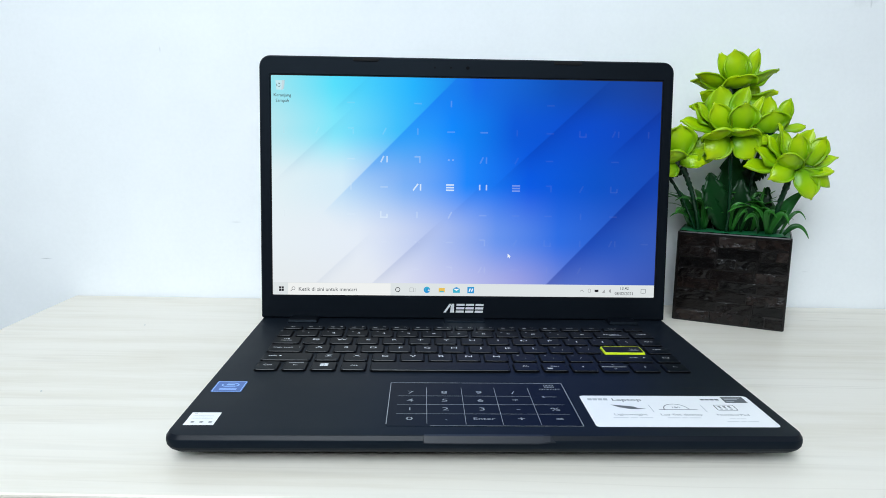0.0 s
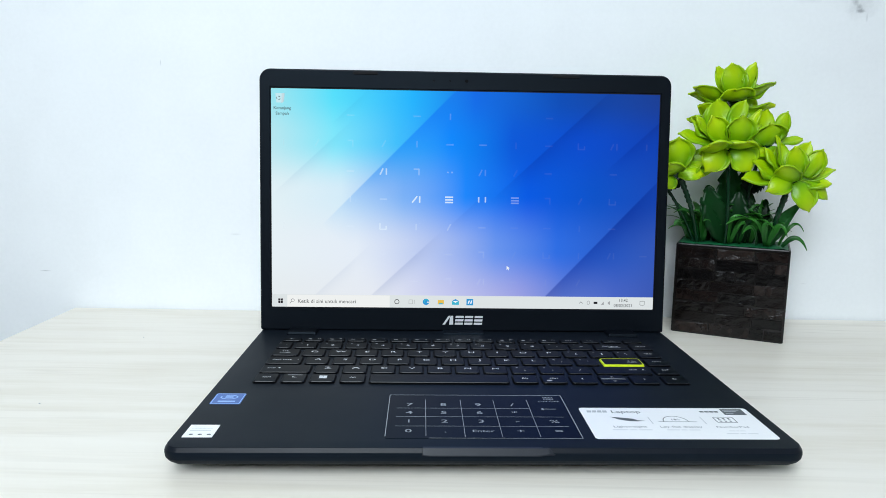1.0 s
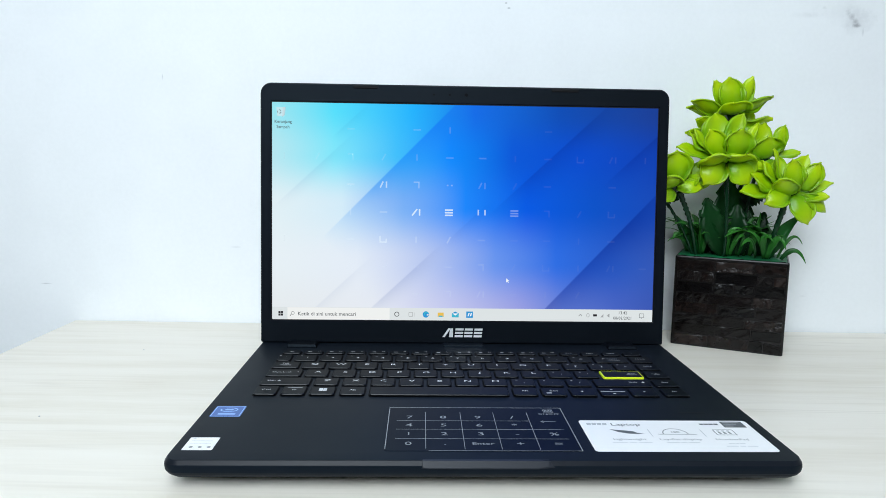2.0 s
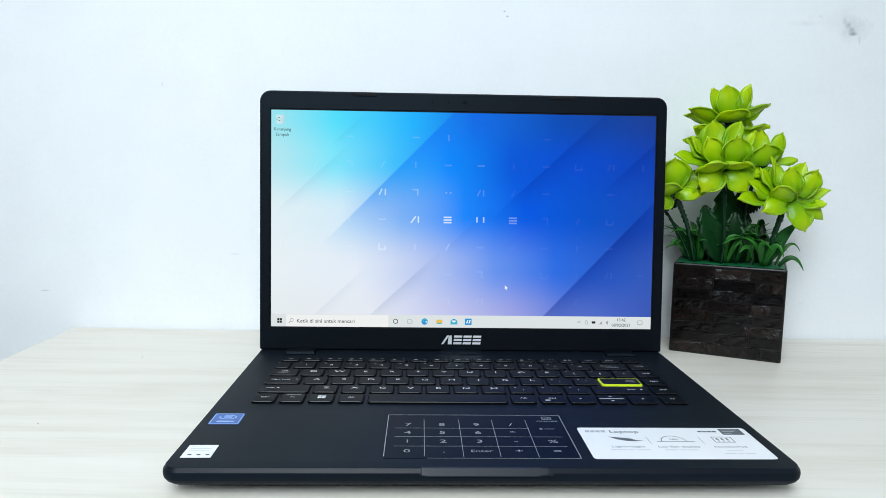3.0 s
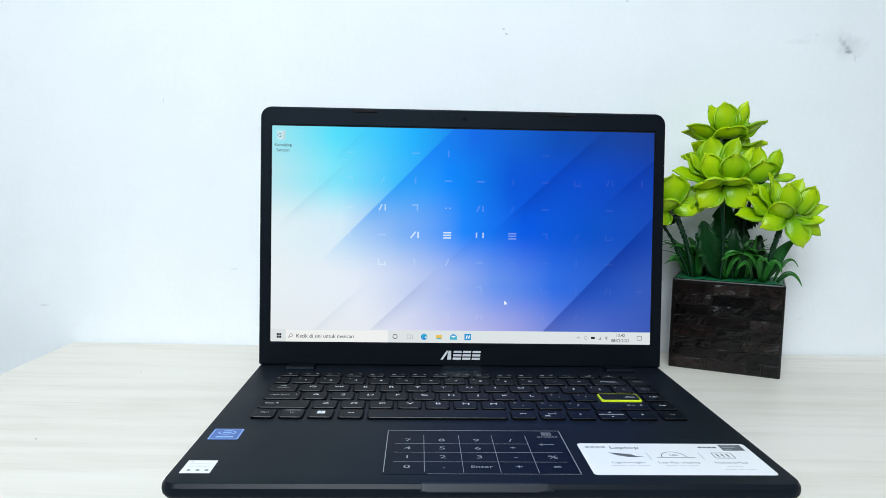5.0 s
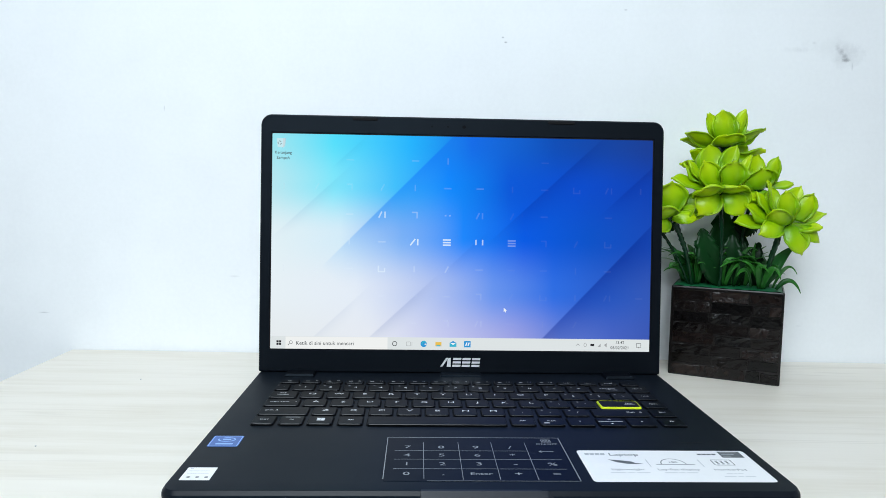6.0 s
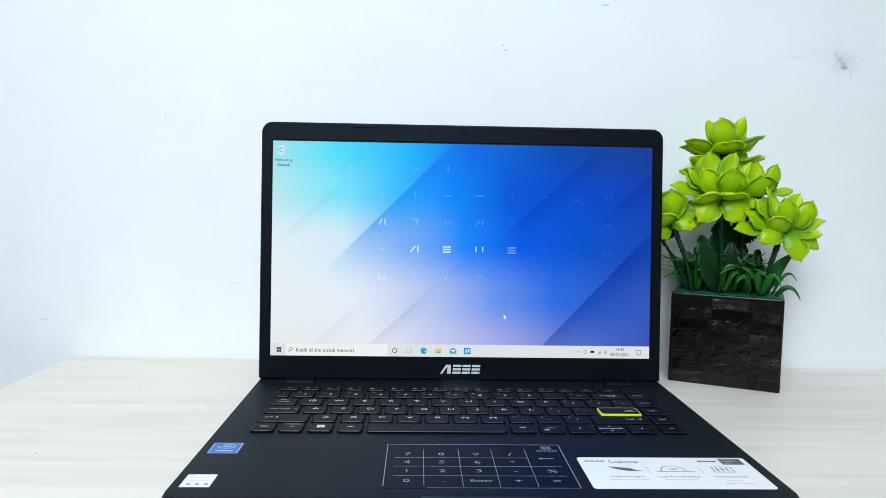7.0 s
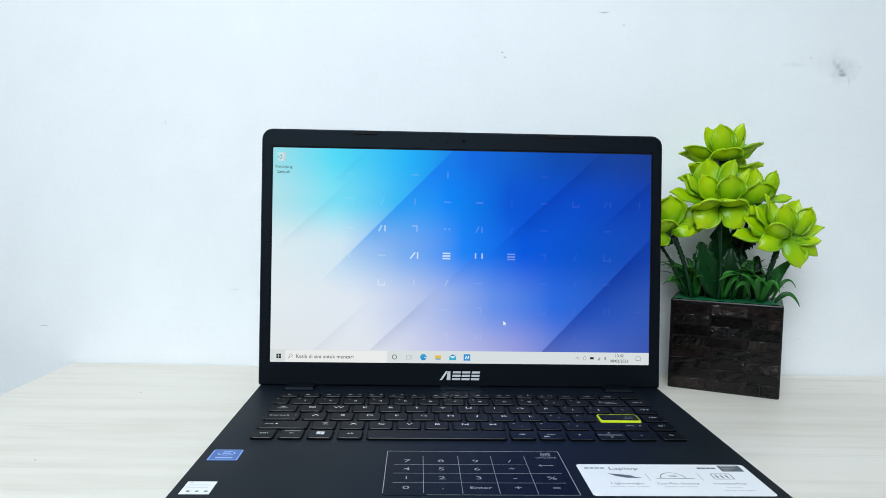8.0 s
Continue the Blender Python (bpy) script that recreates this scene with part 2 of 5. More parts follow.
        c = mix_colour(nt, k, c, mix_colour(nt, 1.0, c, (0.05, 0.46, 0.97) if pu == 0.340 else (0.22, 0.32, 0.58), "MULTIPLY"))
    e, gl, ad = nt.nodes.new("ShaderNodeEmission"), nt.nodes.new("ShaderNodeBsdfGlossy"), nt.nodes.new("ShaderNodeMixShader")
    e.inputs[1].default_value = SCREEN
    gl.inputs["Roughness"].default_value = 0.35
    ad.inputs[0].default_value = 0.004
    nt.links.new(c, e.inputs[0])
    nt.links.new(e.outputs[0], ad.inputs[1])
    nt.links.new(gl.outputs[0], ad.inputs[2])
    nt.links.new(ad.outputs[0], nt.nodes["Material Output"].inputs[0])
    return m


SCREEN = 1.0
WALL = wall_material()
PLAIN_WALL = material("room_paint", (0.34, 0.33, 0.32), 0.75, 0, 0.03, 200, 0.05)
SIDE_WALL = material("side_wall_paint", (0.78, 0.80, 0.82), 0.75, 0, 0.03, 200, 0.05)
CEILING = material("ceiling_paint", (0.82, 0.82, 0.82), 0.8, 0, 0.02, 200, 0.04)
FLOOR = material("floor_tile", (0.55, 0.53, 0.50), 0.35, 0, 0.08, 60, 0.03)
LAMINATE = laminate_material()
EDGING = material("edge_banding", (0.66, 0.60, 0.52), 0.45, 0, 0.06, 300, 0.04)
SHELL = material("dark_blue_black_plastic", (0.0058, 0.0082, 0.0128), 0.50, 0, 0.10, 1500, 0, 0.11, tint=(0.50, 0.80, 1.0))
BEZEL = material("matt_black_plastic", (0.0021, 0.0029, 0.0050), 0.52, 0, 0.08, 1800, 0.10, 0.13, tint=(0.62, 0.82, 1.0))
KEYCAP = material("keycap_plastic", (0.0018, 0.0030, 0.0050), 0.42, 0, 0.10, 1500, 0, 0.085, tint=(0.48, 0.78, 1.0))
# near-black for the gap round each key, and painted shade on its sides
KEY_SHADE = material("key_gap_and_side_shade", (0.0012, 0.0014, 0.002), 0.6, 0, 0.10, 900, 0.05, 0.06)
LEGEND = material("legend_print", (0.66, 0.68, 0.70), 0.5, 0, 0.03, 900, 0)
MID_PRINT = material("pale_legend_print", (0.38, 0.39, 0.41), 0.5, 0, 0.03, 900, 0)
PRINT = material("touchpad_print", (0.27, 0.29, 0.31), 0.5, 0, 0.03, 900, 0)
PAD = material("touchpad_surface", (0.0028, 0.0042, 0.0076), 0.42, 0, 0.06, 900, 0, 0.085, tint=(0.58, 0.82, 1.0))
# shell plastic, lightened and glossier to paint the sheen along the chamfer
EDGE = material("edge_sheen_plastic", (0.0070, 0.0095, 0.0145), 0.34, 0, 0.10, 1500, 0, 0.14)
# keycap plastic made paler and shinier, to put a glint on front bevels
KEY_EDGE = material("key_edge_glint", (0.006, 0.008, 0.012), 0.26, 0, 0.10, 1500, 0, 0.34)
# lip's bright reflection is put into this paler grey
LIP = material("lip_sheen_plastic", (0.018, 0.021, 0.028), 0.38, 0, 0.08, 1500, 0, 0.17)
FAINT = material("faint_print", (0.005, 0.007, 0.010), 0.5, 0, 0.05, 900, 0, 0.12)
LIME_RIM = material("fluorescent_yellow_paint", (0.66, 0.80, 0.01), 0.4, 0, 0.03, 500, 0)
RUBBER = material("rubber_black", (0.004, 0.004, 0.005), 0.7, 0, 0.08, 900, 0.10, 0.2)
SILVER = material("silver_print", (0.72, 0.73, 0.75), 0.35, 0.25, 0.03, 900, 0)
WHITE_LABEL = material("white_label_paper", (0.86, 0.86, 0.87), 0.45, 0, 0.02, 500, 0.02)
HAZE_INK = material("haze_ink", (0.66, 0.67, 0.69), 0.6, 0, 0.05, 900, 0)
WORD_INK = material("word_ink", (0.26, 0.27, 0.29), 0.6, 0, 0.05, 900, 0)
INK = material("grey_ink", (0.10, 0.11, 0.12), 0.6, 0, 0.05, 900, 0)
PALE_INK = material("pale_grey_ink", (0.45, 0.47, 0.49), 0.6, 0, 0.05, 900, 0)
BLUE_LABEL = material("blue_foil_sticker", (0.020, 0.105, 0.40), 0.35, 0, 0.10, 300, 0.02)
BLUE_PRINT = material("pale_blue_print", (0.30, 0.50, 0.88), 0.4, 0, 0.05, 500, 0)
GLASS_DOT = material("camera_glass", (0.0006, 0.0006, 0.001), 0.5, 0, 0.02, 500, 0, 0.03)
PETAL = petal_material()
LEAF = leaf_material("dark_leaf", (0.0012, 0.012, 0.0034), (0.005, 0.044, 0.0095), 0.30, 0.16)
BLADE_DARK = leaf_material("dark_blade", (0.004, 0.040, 0.009), (0.020, 0.13, 0.024), 0.28, 0.22)
GRASS = leaf_material("grass_leaf", (0.002, 0.040, 0.006), (0.036, 0.205, 0.022), 0.30, 0.26)
STEM = leaf_material("stem_green", (0.003, 0.026, 0.010), (0.009, 0.055, 0.018), 0.2, 0.32)
FOAM = material("green_foam", (0.007, 0.17, 0.060), 0.45, 0, 0.45, 220, 0.5)
BRICK_SMOOTH, BRICK_ROUGH = brick_material("lacquered_smooth_stone", 0.30, 0.6, 0.22), brick_material("lacquered_rough_stone", 0.66, 0.8, 0.26)
POT = material("dark_pot_resin", (0.0055, 0.0042, 0.0039), 0.26, 0, 0.4, 260, 0.3, 0.30)
PICTURE = wallpaper_material()
BAR_LIT = emissive("taskbar_lit", (0.72, 0.77, 0.78), SCREEN)
BOX_LIT = emissive("search_box_lit", (0.86, 0.88, 0.87), SCREEN)
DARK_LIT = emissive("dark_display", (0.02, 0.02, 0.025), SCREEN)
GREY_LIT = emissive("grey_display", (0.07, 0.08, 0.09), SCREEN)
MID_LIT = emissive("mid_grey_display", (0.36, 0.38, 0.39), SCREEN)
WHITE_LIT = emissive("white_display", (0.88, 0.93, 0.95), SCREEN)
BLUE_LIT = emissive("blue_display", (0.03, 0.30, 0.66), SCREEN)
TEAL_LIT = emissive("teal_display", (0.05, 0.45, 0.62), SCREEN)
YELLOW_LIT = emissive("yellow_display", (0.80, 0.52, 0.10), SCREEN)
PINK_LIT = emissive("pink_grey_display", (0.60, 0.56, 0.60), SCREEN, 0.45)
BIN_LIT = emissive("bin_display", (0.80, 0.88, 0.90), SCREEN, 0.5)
GLYPH = emissive("glyph_bright", (0.80, 0.92, 1.0), SCREEN, 0.50)
GLYPH_DIM = emissive("glyph_dim", (0.75, 0.88, 1.0), SCREEN, 0.12)
GLYPH_SOFT = emissive("glyph_soft", (0.75, 0.88, 1.0), SCREEN, 0.045)
GLYPH_MID = emissive("glyph_mid", (0.75, 0.88, 1.0), SCREEN, 0.34)
GLYPH_FAINT = emissive("glyph_faint", (0.70, 0.84, 1.0), SCREEN, 0.012)
DIFFUSER = emissive("lamp_diffuser", (0.90, 0.96, 1.0), 3.0)
FRAME = material("white_frame_paint", (0.78, 0.78, 0.77), 0.4, 0, 0.03, 300, 0.03)


# ---- mesh helpers ----
def part(name, bm, mat, parent=None, label="", smooth=False):
    me = bpy.data.meshes.new(name)
    bm.normal_update()
    bm.to_mesh(me)
    bm.free()
    me.materials.append(mat)
    if smooth:
        for f in me.polygons:
            f.use_smooth = True
    ob = new(name, me)
    ob.parent = parent
    return tagged(ob, label)


def empty(name, m, label, category, group=""):
    ob = new(name)
    ob.empty_display_size = 0.02
    ob.matrix_basis = m
    return tagged(ob, label, category, group)


def round_rect(x0, x1, y0, y1, radii, n=5):
    """Outline, anticlockwise from the front-left corner; radii: front-left, front-right, back-right, back-left."""
    if isinstance(radii, (int, float)):
        radii = (radii,) * 4
    pts = []
    for (cx, cy, a0), r in zip(((x0, y0, 180), (x1, y0, 270), (x1, y1, 0), (x0, y1, 90)), radii):
        ox, oy = cx + (r if cx == x0 else -r), cy + (r if cy == y0 else -r)
        for k in range(n):
            a = radians(a0 + 90 * k / (n - 1))
            pts.append((ox + r * math.cos(a), oy + r * math.sin(a)))
    return pts


def loft(bm, rings, cap0=True, cap1=True):
    """Skin over rings of equal length, each a list of points."""
    vs = [[bm.verts.new(p) for p in ring] for ring in rings]
    n = len(vs[0])
    for a, b in zip(vs, vs[1:]):
        for k in range(n):
            bm.faces.new((a[k], a[(k + 1) % n], b[(k + 1) % n], b[k]))
    if cap0:
        bm.faces.new(list(reversed(vs[0])))
    if cap1:
        bm.faces.new(vs[-1])
    return bm


def slab(x0, x1, y0, y1, radii, steps, n=5):
    """A rounded block from steps of (inset, z), from below upwards."""
    bm = bmesh.new()
    if isinstance(radii, (int, float)):
        radii = (radii,) * 4
    rings = []
    for inset, z in steps:
        rings.append([(x, y, z) for x, y in round_rect(x0 + inset, x1 - inset, y0 + inset, y1 - inset, [max(r - inset, 0.00005) for r in radii], n)])
    return loft(bm, rings)


def box(bm, x0, x1, y0, y1, z0, z1):
    loft(bm, [[(x0, y0, z), (x1, y0, z), (x1, y1, z), (x0, y1, z)] for z in (z0, z1)])
    return bm


def polygon(bm, pts, z):
    bm.faces.new([bm.verts.new((x, y, z)) for x, y in pts])
    return bm


def prism(bm, pts, z0, z1):
    """A flat shape of (x, y) points, anticlockwise, with thickness."""
    return loft(bm, [[(x, y, z) for x, y in pts] for z in (z0, z1)])


def bar(bm, ax, ay, bx, by, w, z0, z1):
    d = Vector((bx - ax, by - ay))
    d.normalize()
    nx, ny = -d.y * w / 2, d.x * w / 2
    prism(bm, [(ax - nx, ay - ny), (bx - nx, by - ny), (bx + nx, by + ny), (ax + nx, ay + ny)], z0, z1)
    return bm


def ellipse(cx, cy, rx, ry, n=20):
    return [(cx + rx * math.cos(2 * math.pi * k / n), cy + ry * math.sin(2 * math.pi * k / n)) for k in range(n)]


def ring_shape(bm, cx, cy, rx, ry, w, z, n=24, a0=0, a1=360):
    closed = a1 - a0 >= 360
    steps = n if closed else n + 1
    o, i = [], []
    for k in range(steps):
        a = radians(a0 + (a1 - a0) * k / n)
        o.append(bm.verts.new((cx + rx * math.cos(a), cy + ry * math.sin(a), z)))
        i.append(bm.verts.new((cx + (rx - w) * math.cos(a), cy + (ry - w) * math.sin(a), z)))
    for k in range(n):
        j = (k + 1) % steps
        bm.faces.new((o[k], o[j], i[j], i[k]))
    return bm


TEXTS = {}


def text_mesh(body, size, wide=1.0):
    """A flat mesh of the words in the built-in font, centred on its own origin."""
    key = (body, size, wide)
    if key not in TEXTS:
        cu = bpy.data.curves.new("legend", "FONT")
        cu.body, cu.size, cu.align_x, cu.align_y, cu.resolution_u, cu.offset = body, size, "CENTER", "CENTER", 2, 0.005 * size
        ob = new("legend", cu)
        bpy.context.view_layer.update()
        me = bpy.data.meshes.new_from_object(ob.evaluated_get(bpy.context.evaluated_depsgraph_get()))
        me.transform(Matrix.Diagonal((wide, 1, 1, 1)))
        bpy.data.objects.remove(ob)
        bpy.data.curves.remove(cu)
        TEXTS[key] = me
    return TEXTS[key]


def write(body, size, x, y, z, mat, parent, name="legend", wide=1.0, left=False):
    me = text_mesh(body, size, wide)
    if not me.materials:
        me.materials.append(mat)
    elif me.materials[0] != mat:
        me = me.copy()
        me.materials[0] = mat
    if left:
        x -= min(v.co.x for v in me.vertices)
    ob = new(name, me)
    ob.parent = parent
    ob.location = (x, y, z)
    return ob


def tube(points, r0, r1, sides=8):
    """A tapered round stem along points."""
    bm = bmesh.new()
    rings = []
    for k, p in enumerate(points):
        p = Vector(p)
        t = (Vector(points[min(k + 1, len(points) - 1)]) - Vector(points[max(k - 1, 0)])).normalized()
        a = t.cross(Vector((0.3, 0.9, 0.1))).normalized()
        b = t.cross(a)
        r = r0 + (r1 - r0) * k / (len(points) - 1)
        rings.append([p + a * r * math.cos(2 * math.pi * j / sides) + b * r * math.sin(2 * math.pi * j / sides) for j in range(sides)])
    return loft(bm, rings)


# ---- the room ----
TURN = -2.0                                    # the wall and table stand two degrees off the laptop
ROOM = pose(0, 0.3445, 0, 0, 0, TURN)          # origin at the foot of the visible wall, x along it, y into it


def structure(name, bm, mat, label, m=ROOM):
    ob = part(name, bm, mat, None, label)
    ob.matrix_basis = m
    return tagged(ob, kind="structure")


XL, XR, YF = -1.9, 1.3, -2.7                 # side walls and the wall behind the camera
structure("wall_north", box(bmesh.new(), XL, XR, 0, 0.1, FLOOR_Z, CEILING_Z), WALL, "white painted plaster wall with a grey scuff")
structure("wall_east", box(bmesh.new(), XR, XR + 0.1, YF, 0.1, FLOOR_Z, CEILING_Z), SIDE_WALL, "white painted plaster side wall")
structure("wall_west", box(bmesh.new(), XL - 0.1, XL, YF, 0.1, FLOOR_Z, CEILING_Z), SIDE_WALL, "white painted plaster side wall")
structure("wall_south", box(bmesh.new(), XL - 0.1, XR + 0.1, YF - 0.1, YF, FLOOR_Z, CEILING_Z), PLAIN_WALL, "plain painted wall behind the camera")
structure("floor", box(bmesh.new(), XL - 0.1, XR + 0.1, YF - 0.1, 0.1, FLOOR_Z - 0.1, FLOOR_Z), FLOOR, "plain tiled floor")
structure("ceiling", box(bmesh.new(), XL - 0.1, XR + 0.1, YF - 0.1, 0.1, CEILING_Z, CEILING_Z + 0.1), CEILING, "white painted ceiling")


def studio_lamp():
    """A square softbox on a pole, its lit cloth towards the table."""
    lamp = empty("studio_lamp", Matrix.Translation((LAMP.x, LAMP.y, FLOOR_Z)), "square softbox lamp on a black stand", "lamp")
    head = Matrix.Translation((0, 0, -FLOOR_Z)) @ look((0, 0, LAMP.z), AIM - Vector((LAMP.x, LAMP.y, 0)))
    q = lambda h, z: [(x, y, z) for x, y in round_rect(-h, h, -h, h, 0.01, 4)]
    part("softbox", loft(bmesh.new(), [q(0.385, 0.002), q(0.392, 0.004), q(0.392, 0.012), q(0.06, 0.16), q(0.05, 0.22)], False), RUBBER, lamp).matrix_basis = head
    part("diffuser", slab(-0.38, 0.38, -0.38, 0.38, 0.01, [(0, 0.008), (0, 0.012)]), DIFFUSER, lamp, "lit white cloth").matrix_basis = head
    back = head @ Vector((0, 0, 0.19))
    part("pole", tube([(back.x, back.y, 0.02), (back.x, back.y, 0.8), (back.x, back.y, back.z)], 0.012, 0.009), RUBBER, lamp)
    part("foot", slab(back.x - 0.15, back.x + 0.15, back.y - 0.15, back.y + 0.15, 0.14, [(0, 0), (0, 0.015), (0.02, 0.025)], 8), RUBBER, lamp)


studio_lamp()
panel = empty("tube_lamp", pose(-0.05, -0.77, CEILING_Z), "long white tube lamp on the ceiling", "lamp")
part("housing", slab(-0.63, 0.63, -0.075, 0.075, 0.01, [(0.0, -0.05), (0, 0)]), FRAME, panel)
part("diffuser", slab(-0.61, 0.61, -0.065, 0.065, 0.02, [(0.004, -0.066), (0, -0.052)]), DIFFUSER, panel, "lit opal diffuser")

# ---- the table ----
TX0, TX1, TY0, TY1 = -0.378, 0.56, -0.3805, -0.002
table = empty("table", ROOM, "pale wood-grain laminate table against the wall", "table")
part("tabletop", slab(TX0, TX1, TY0 + 0.0012, TY1, 0.0015, [(0, -0.025), (0, -0.0008), (0.0008, 0)], 3), LAMINATE, table)
part("front_edging", box(bmesh.new(), TX0, TX1, TY0 - 0.0006, TY0 + 0.001, -0.025, -0.0006), EDGING, table, "beige plastic edge strip")
for x in (TX0 + 0.01, TX1 - 0.03):
    part("side_panel", box(bmesh.new(), x, x + 0.02, TY0 + 0.03, TY1 - 0.01, FLOOR_Z, -0.0255), LAMINATE, table)

# ---- the laptop ----
CRUMBS = ((-0.270, 0.251, 0.0008), (-0.2760, 0.0990, 0.0008))
D = 0.0165                                     # height of the deck
LX = 0.1634
laptop = empty("laptop", pose(0, 0, 0), "open dark blue-black laptop showing its desktop", "laptop")


def laptop_base():
    """Lower half: undercut rounded rim and a flat deck."""
    bm = bmesh.new()
    rings = []
    for inset, z in ((0.022, 0.0030), (0.011, 0.0041), (0.0050, 0.0060), (0.0016, 0.0084), (0.0003, 0.0102), (0.0, 0.0120), (0.0001, 0.0134), (0.0003, 0.0143), (0.0016, 0.0163), (0.0018, D - 0.00004), (0.0023, D), (0.012, D)):
        rings.append([(x, y, z) for x, y in round_rect(-LX + inset, LX - inset, -0.0022 + inset, 0.2240 - inset, [max(r - inset, 0.001) for r in (0.009, 0.009, 0.004, 0.004)], 10)])
    return loft(bm, rings)


base = part("base", laptop_base(), SHELL, laptop, smooth=True)
base.data.set_sharp_from_angle(angle=radians(14))
# chamfer faces take the lighter colour that stands in for their reflection
base.data.materials.append(EDGE)
for f in base.data.polygons:
    f.material_index = int(f.center.z > 0.0145 and 0.3 < f.normal.z < 0.8)
for x, y in ((-0.125, 0.032), (0.125, 0.032), (-0.12, 0.2), (0.12, 0.2)):
    part("rubber_foot", slab(x - 0.016, x + 0.016, y - 0.003 + 0.003, y + 0.007, 0.0028, [(0.0006, 0.0), (0, 0.0006), (0, 0.0040)]), RUBBER, laptop)

notch = bmesh.new()
loft(notch, [[(x, y, z) for y, z in prof] for x, prof in (
    (-0.0352, ((0.0016, D - 0.0008), (0.0010, D - 0.0010), (0.0000, 0.0146), (-0.0012, 0.0128), (0.004, 0.0126))),
    (-0.0330, ((0.0008, D + 0.00005), (-0.0007, D + 0.00002), (-0.0026, 0.0137), (-0.0027, 0.0132), (0.004, 0.0126))),
    (-0.0300, ((0.0008, D + 0.00006), (-0.0008, D + 0.00002), (-0.0029, 0.0135), (-0.0030, 0.0130), (0.004, 0.0126))),
    (0.0250, ((0.0008, D + 0.00006), (-0.0008, D + 0.00002), (-0.0029, 0.0135), (-0.0030, 0.0130), (0.004, 0.0126))),
    (0.0305, ((0.0008, D + 0.00005), (-0.0007, D - 0.0001), (-0.0024, 0.0142), (-0.0025, 0.0134), (0.004, 0.0128))),
    (0.0400, ((0.0016, D - 0.0008), (0.0010, D - 0.0010), (0.0000, 0.0146), (-0.0012, 0.0130), (0.004, 0.0128))))])
bmesh.ops.recalc_face_normals(notch, faces=notch.faces)
# lighter than the shell, as painted sheen
part("finger_notch", notch, LIP, laptop, "bevelled opening lip")

for x0, x1 in ((-0.1400, -0.1165), (0.1145, 0.1380)):
    part("hinge_cover", slab(x0, x1, 0.2030, 0.2175, 0.0012, [(0, D - 0.0005), (0, D + 0.0008), (0.0010, D + 0.0024), (0.0016, D + 0.0026)]), BEZEL, laptop)
part("centre_lip", slab(-0.0168, 0.0160, 0.2075, 0.2178, 0.0008, [(0, D - 0.0003), (0.0002, D + 0.0007), (0.0006, D + 0.0011)]), SHELL, laptop)

# keys: row by row, from the back; (left edge, right edge, legend), in millimetres
ROWS = [((186.3, 194.2), []), ((168.3, 182.6), []), ((150.1, 164.6), []), ((131.8, 146.4), []), ((113.6, 128.2), []), ((95.2, 110.2), [])]
F_WORDS = ("Esc", "F1", "F2", "F3", "F4", "F5", "F6", "F7", "F8", "F9", "F10", "F11", "F12", "Prt Sc", "Insert", "Delete", "-")
for i, s in enumerate(F_WORDS):
    ROWS[0][1].append((-139.0 + 16.3 * i, -139.0 + 16.3 * i + 13.4, s))
ROWS[1][1].append((-140.0, -130.2, "`"))
for i, s in enumerate("1234567890-="):
    ROWS[1][1].append((-127.0 + 18.55 * i, -111.6 + 18.55 * i, s))
ROWS[1][1].extend([(95.6, 119.8, "Backspace"), (123.0, 138.2, "Home")])
ROWS[2][1].append((-140.0, -121.4, "Tab"))
for i, s in enumerate("QWERTYUIOP[]"):
    ROWS[2][1].append((-118.6 + 18.75 * i, -103.2 + 18.75 * i, s))
ROWS[2][1].extend([(106.4, 119.8, "\\"), (123.0, 138.2, "PgUp")])
ROWS[3][1].append((-140.0, -116.6, "Caps Lock"))
for i, s in enumerate("ASDFGHJKL;'"):
    ROWS[3][1].append((-113.6 + 18.72 * i, -98.2 + 18.72 * i, s))
ROWS[3][1].extend([(92.2, 119.8, "Enter"), (123.0, 138.2, "PgDn")])
ROWS[4][1].append((-140.0, -107.6, "Shift"))
for i, s in enumerate("ZXCVBNM,./"):
    ROWS[4][1].append((-104.6 + 18.72 * i, -89.2 + 18.72 * i, s))
ROWS[4][1].extend([(82.8, 119.8, "Shift"), (123.0, 138.2, "End")])
ROWS[5][1].extend([(-140.0, -126.0, "Ctrl"), (-122.7, -108.0, "Fn"), (-104.7, -89.3, "start"), (-85.6, -70.2, "Alt"), (-66.9, 22.0, ""), (25.2, 40.6, "Alt"), (43.9, 59.3, "Ctrl"),
                   (62.6, 78.6, "<"), (81.9, 98.6, "updown"), (101.9, 118.6, ">"), (123.0, 138.2, "Fn")])
SMALL = {"Esc": 1.9, "Tab": 2.1, "Caps Lock": 2.1, "Shift": 2.1, "Ctrl": 2.2, "Fn": 2.1, "Alt": 2.4, "Backspace": 1.9, "Home": 1.9, "PgUp": 1.9, "PgDn": 1.9, "End": 2.0, "Enter": 2.0,
         "Prt Sc": 1.7, "Insert": 1.7, "Delete": 1.7}
KEY_STEPS = [(-0.0007, D - 0.0004), (-0.0007, D + 0.00012), (0.0, D + 0.00014), (0.0, D + 0.00098), (0.00030, D + 0.00138), (0.0005, D + 0.00144), (0.0009, D + 0.00146)]
KEY_TOP = D + 0.00149
CAPS = {}
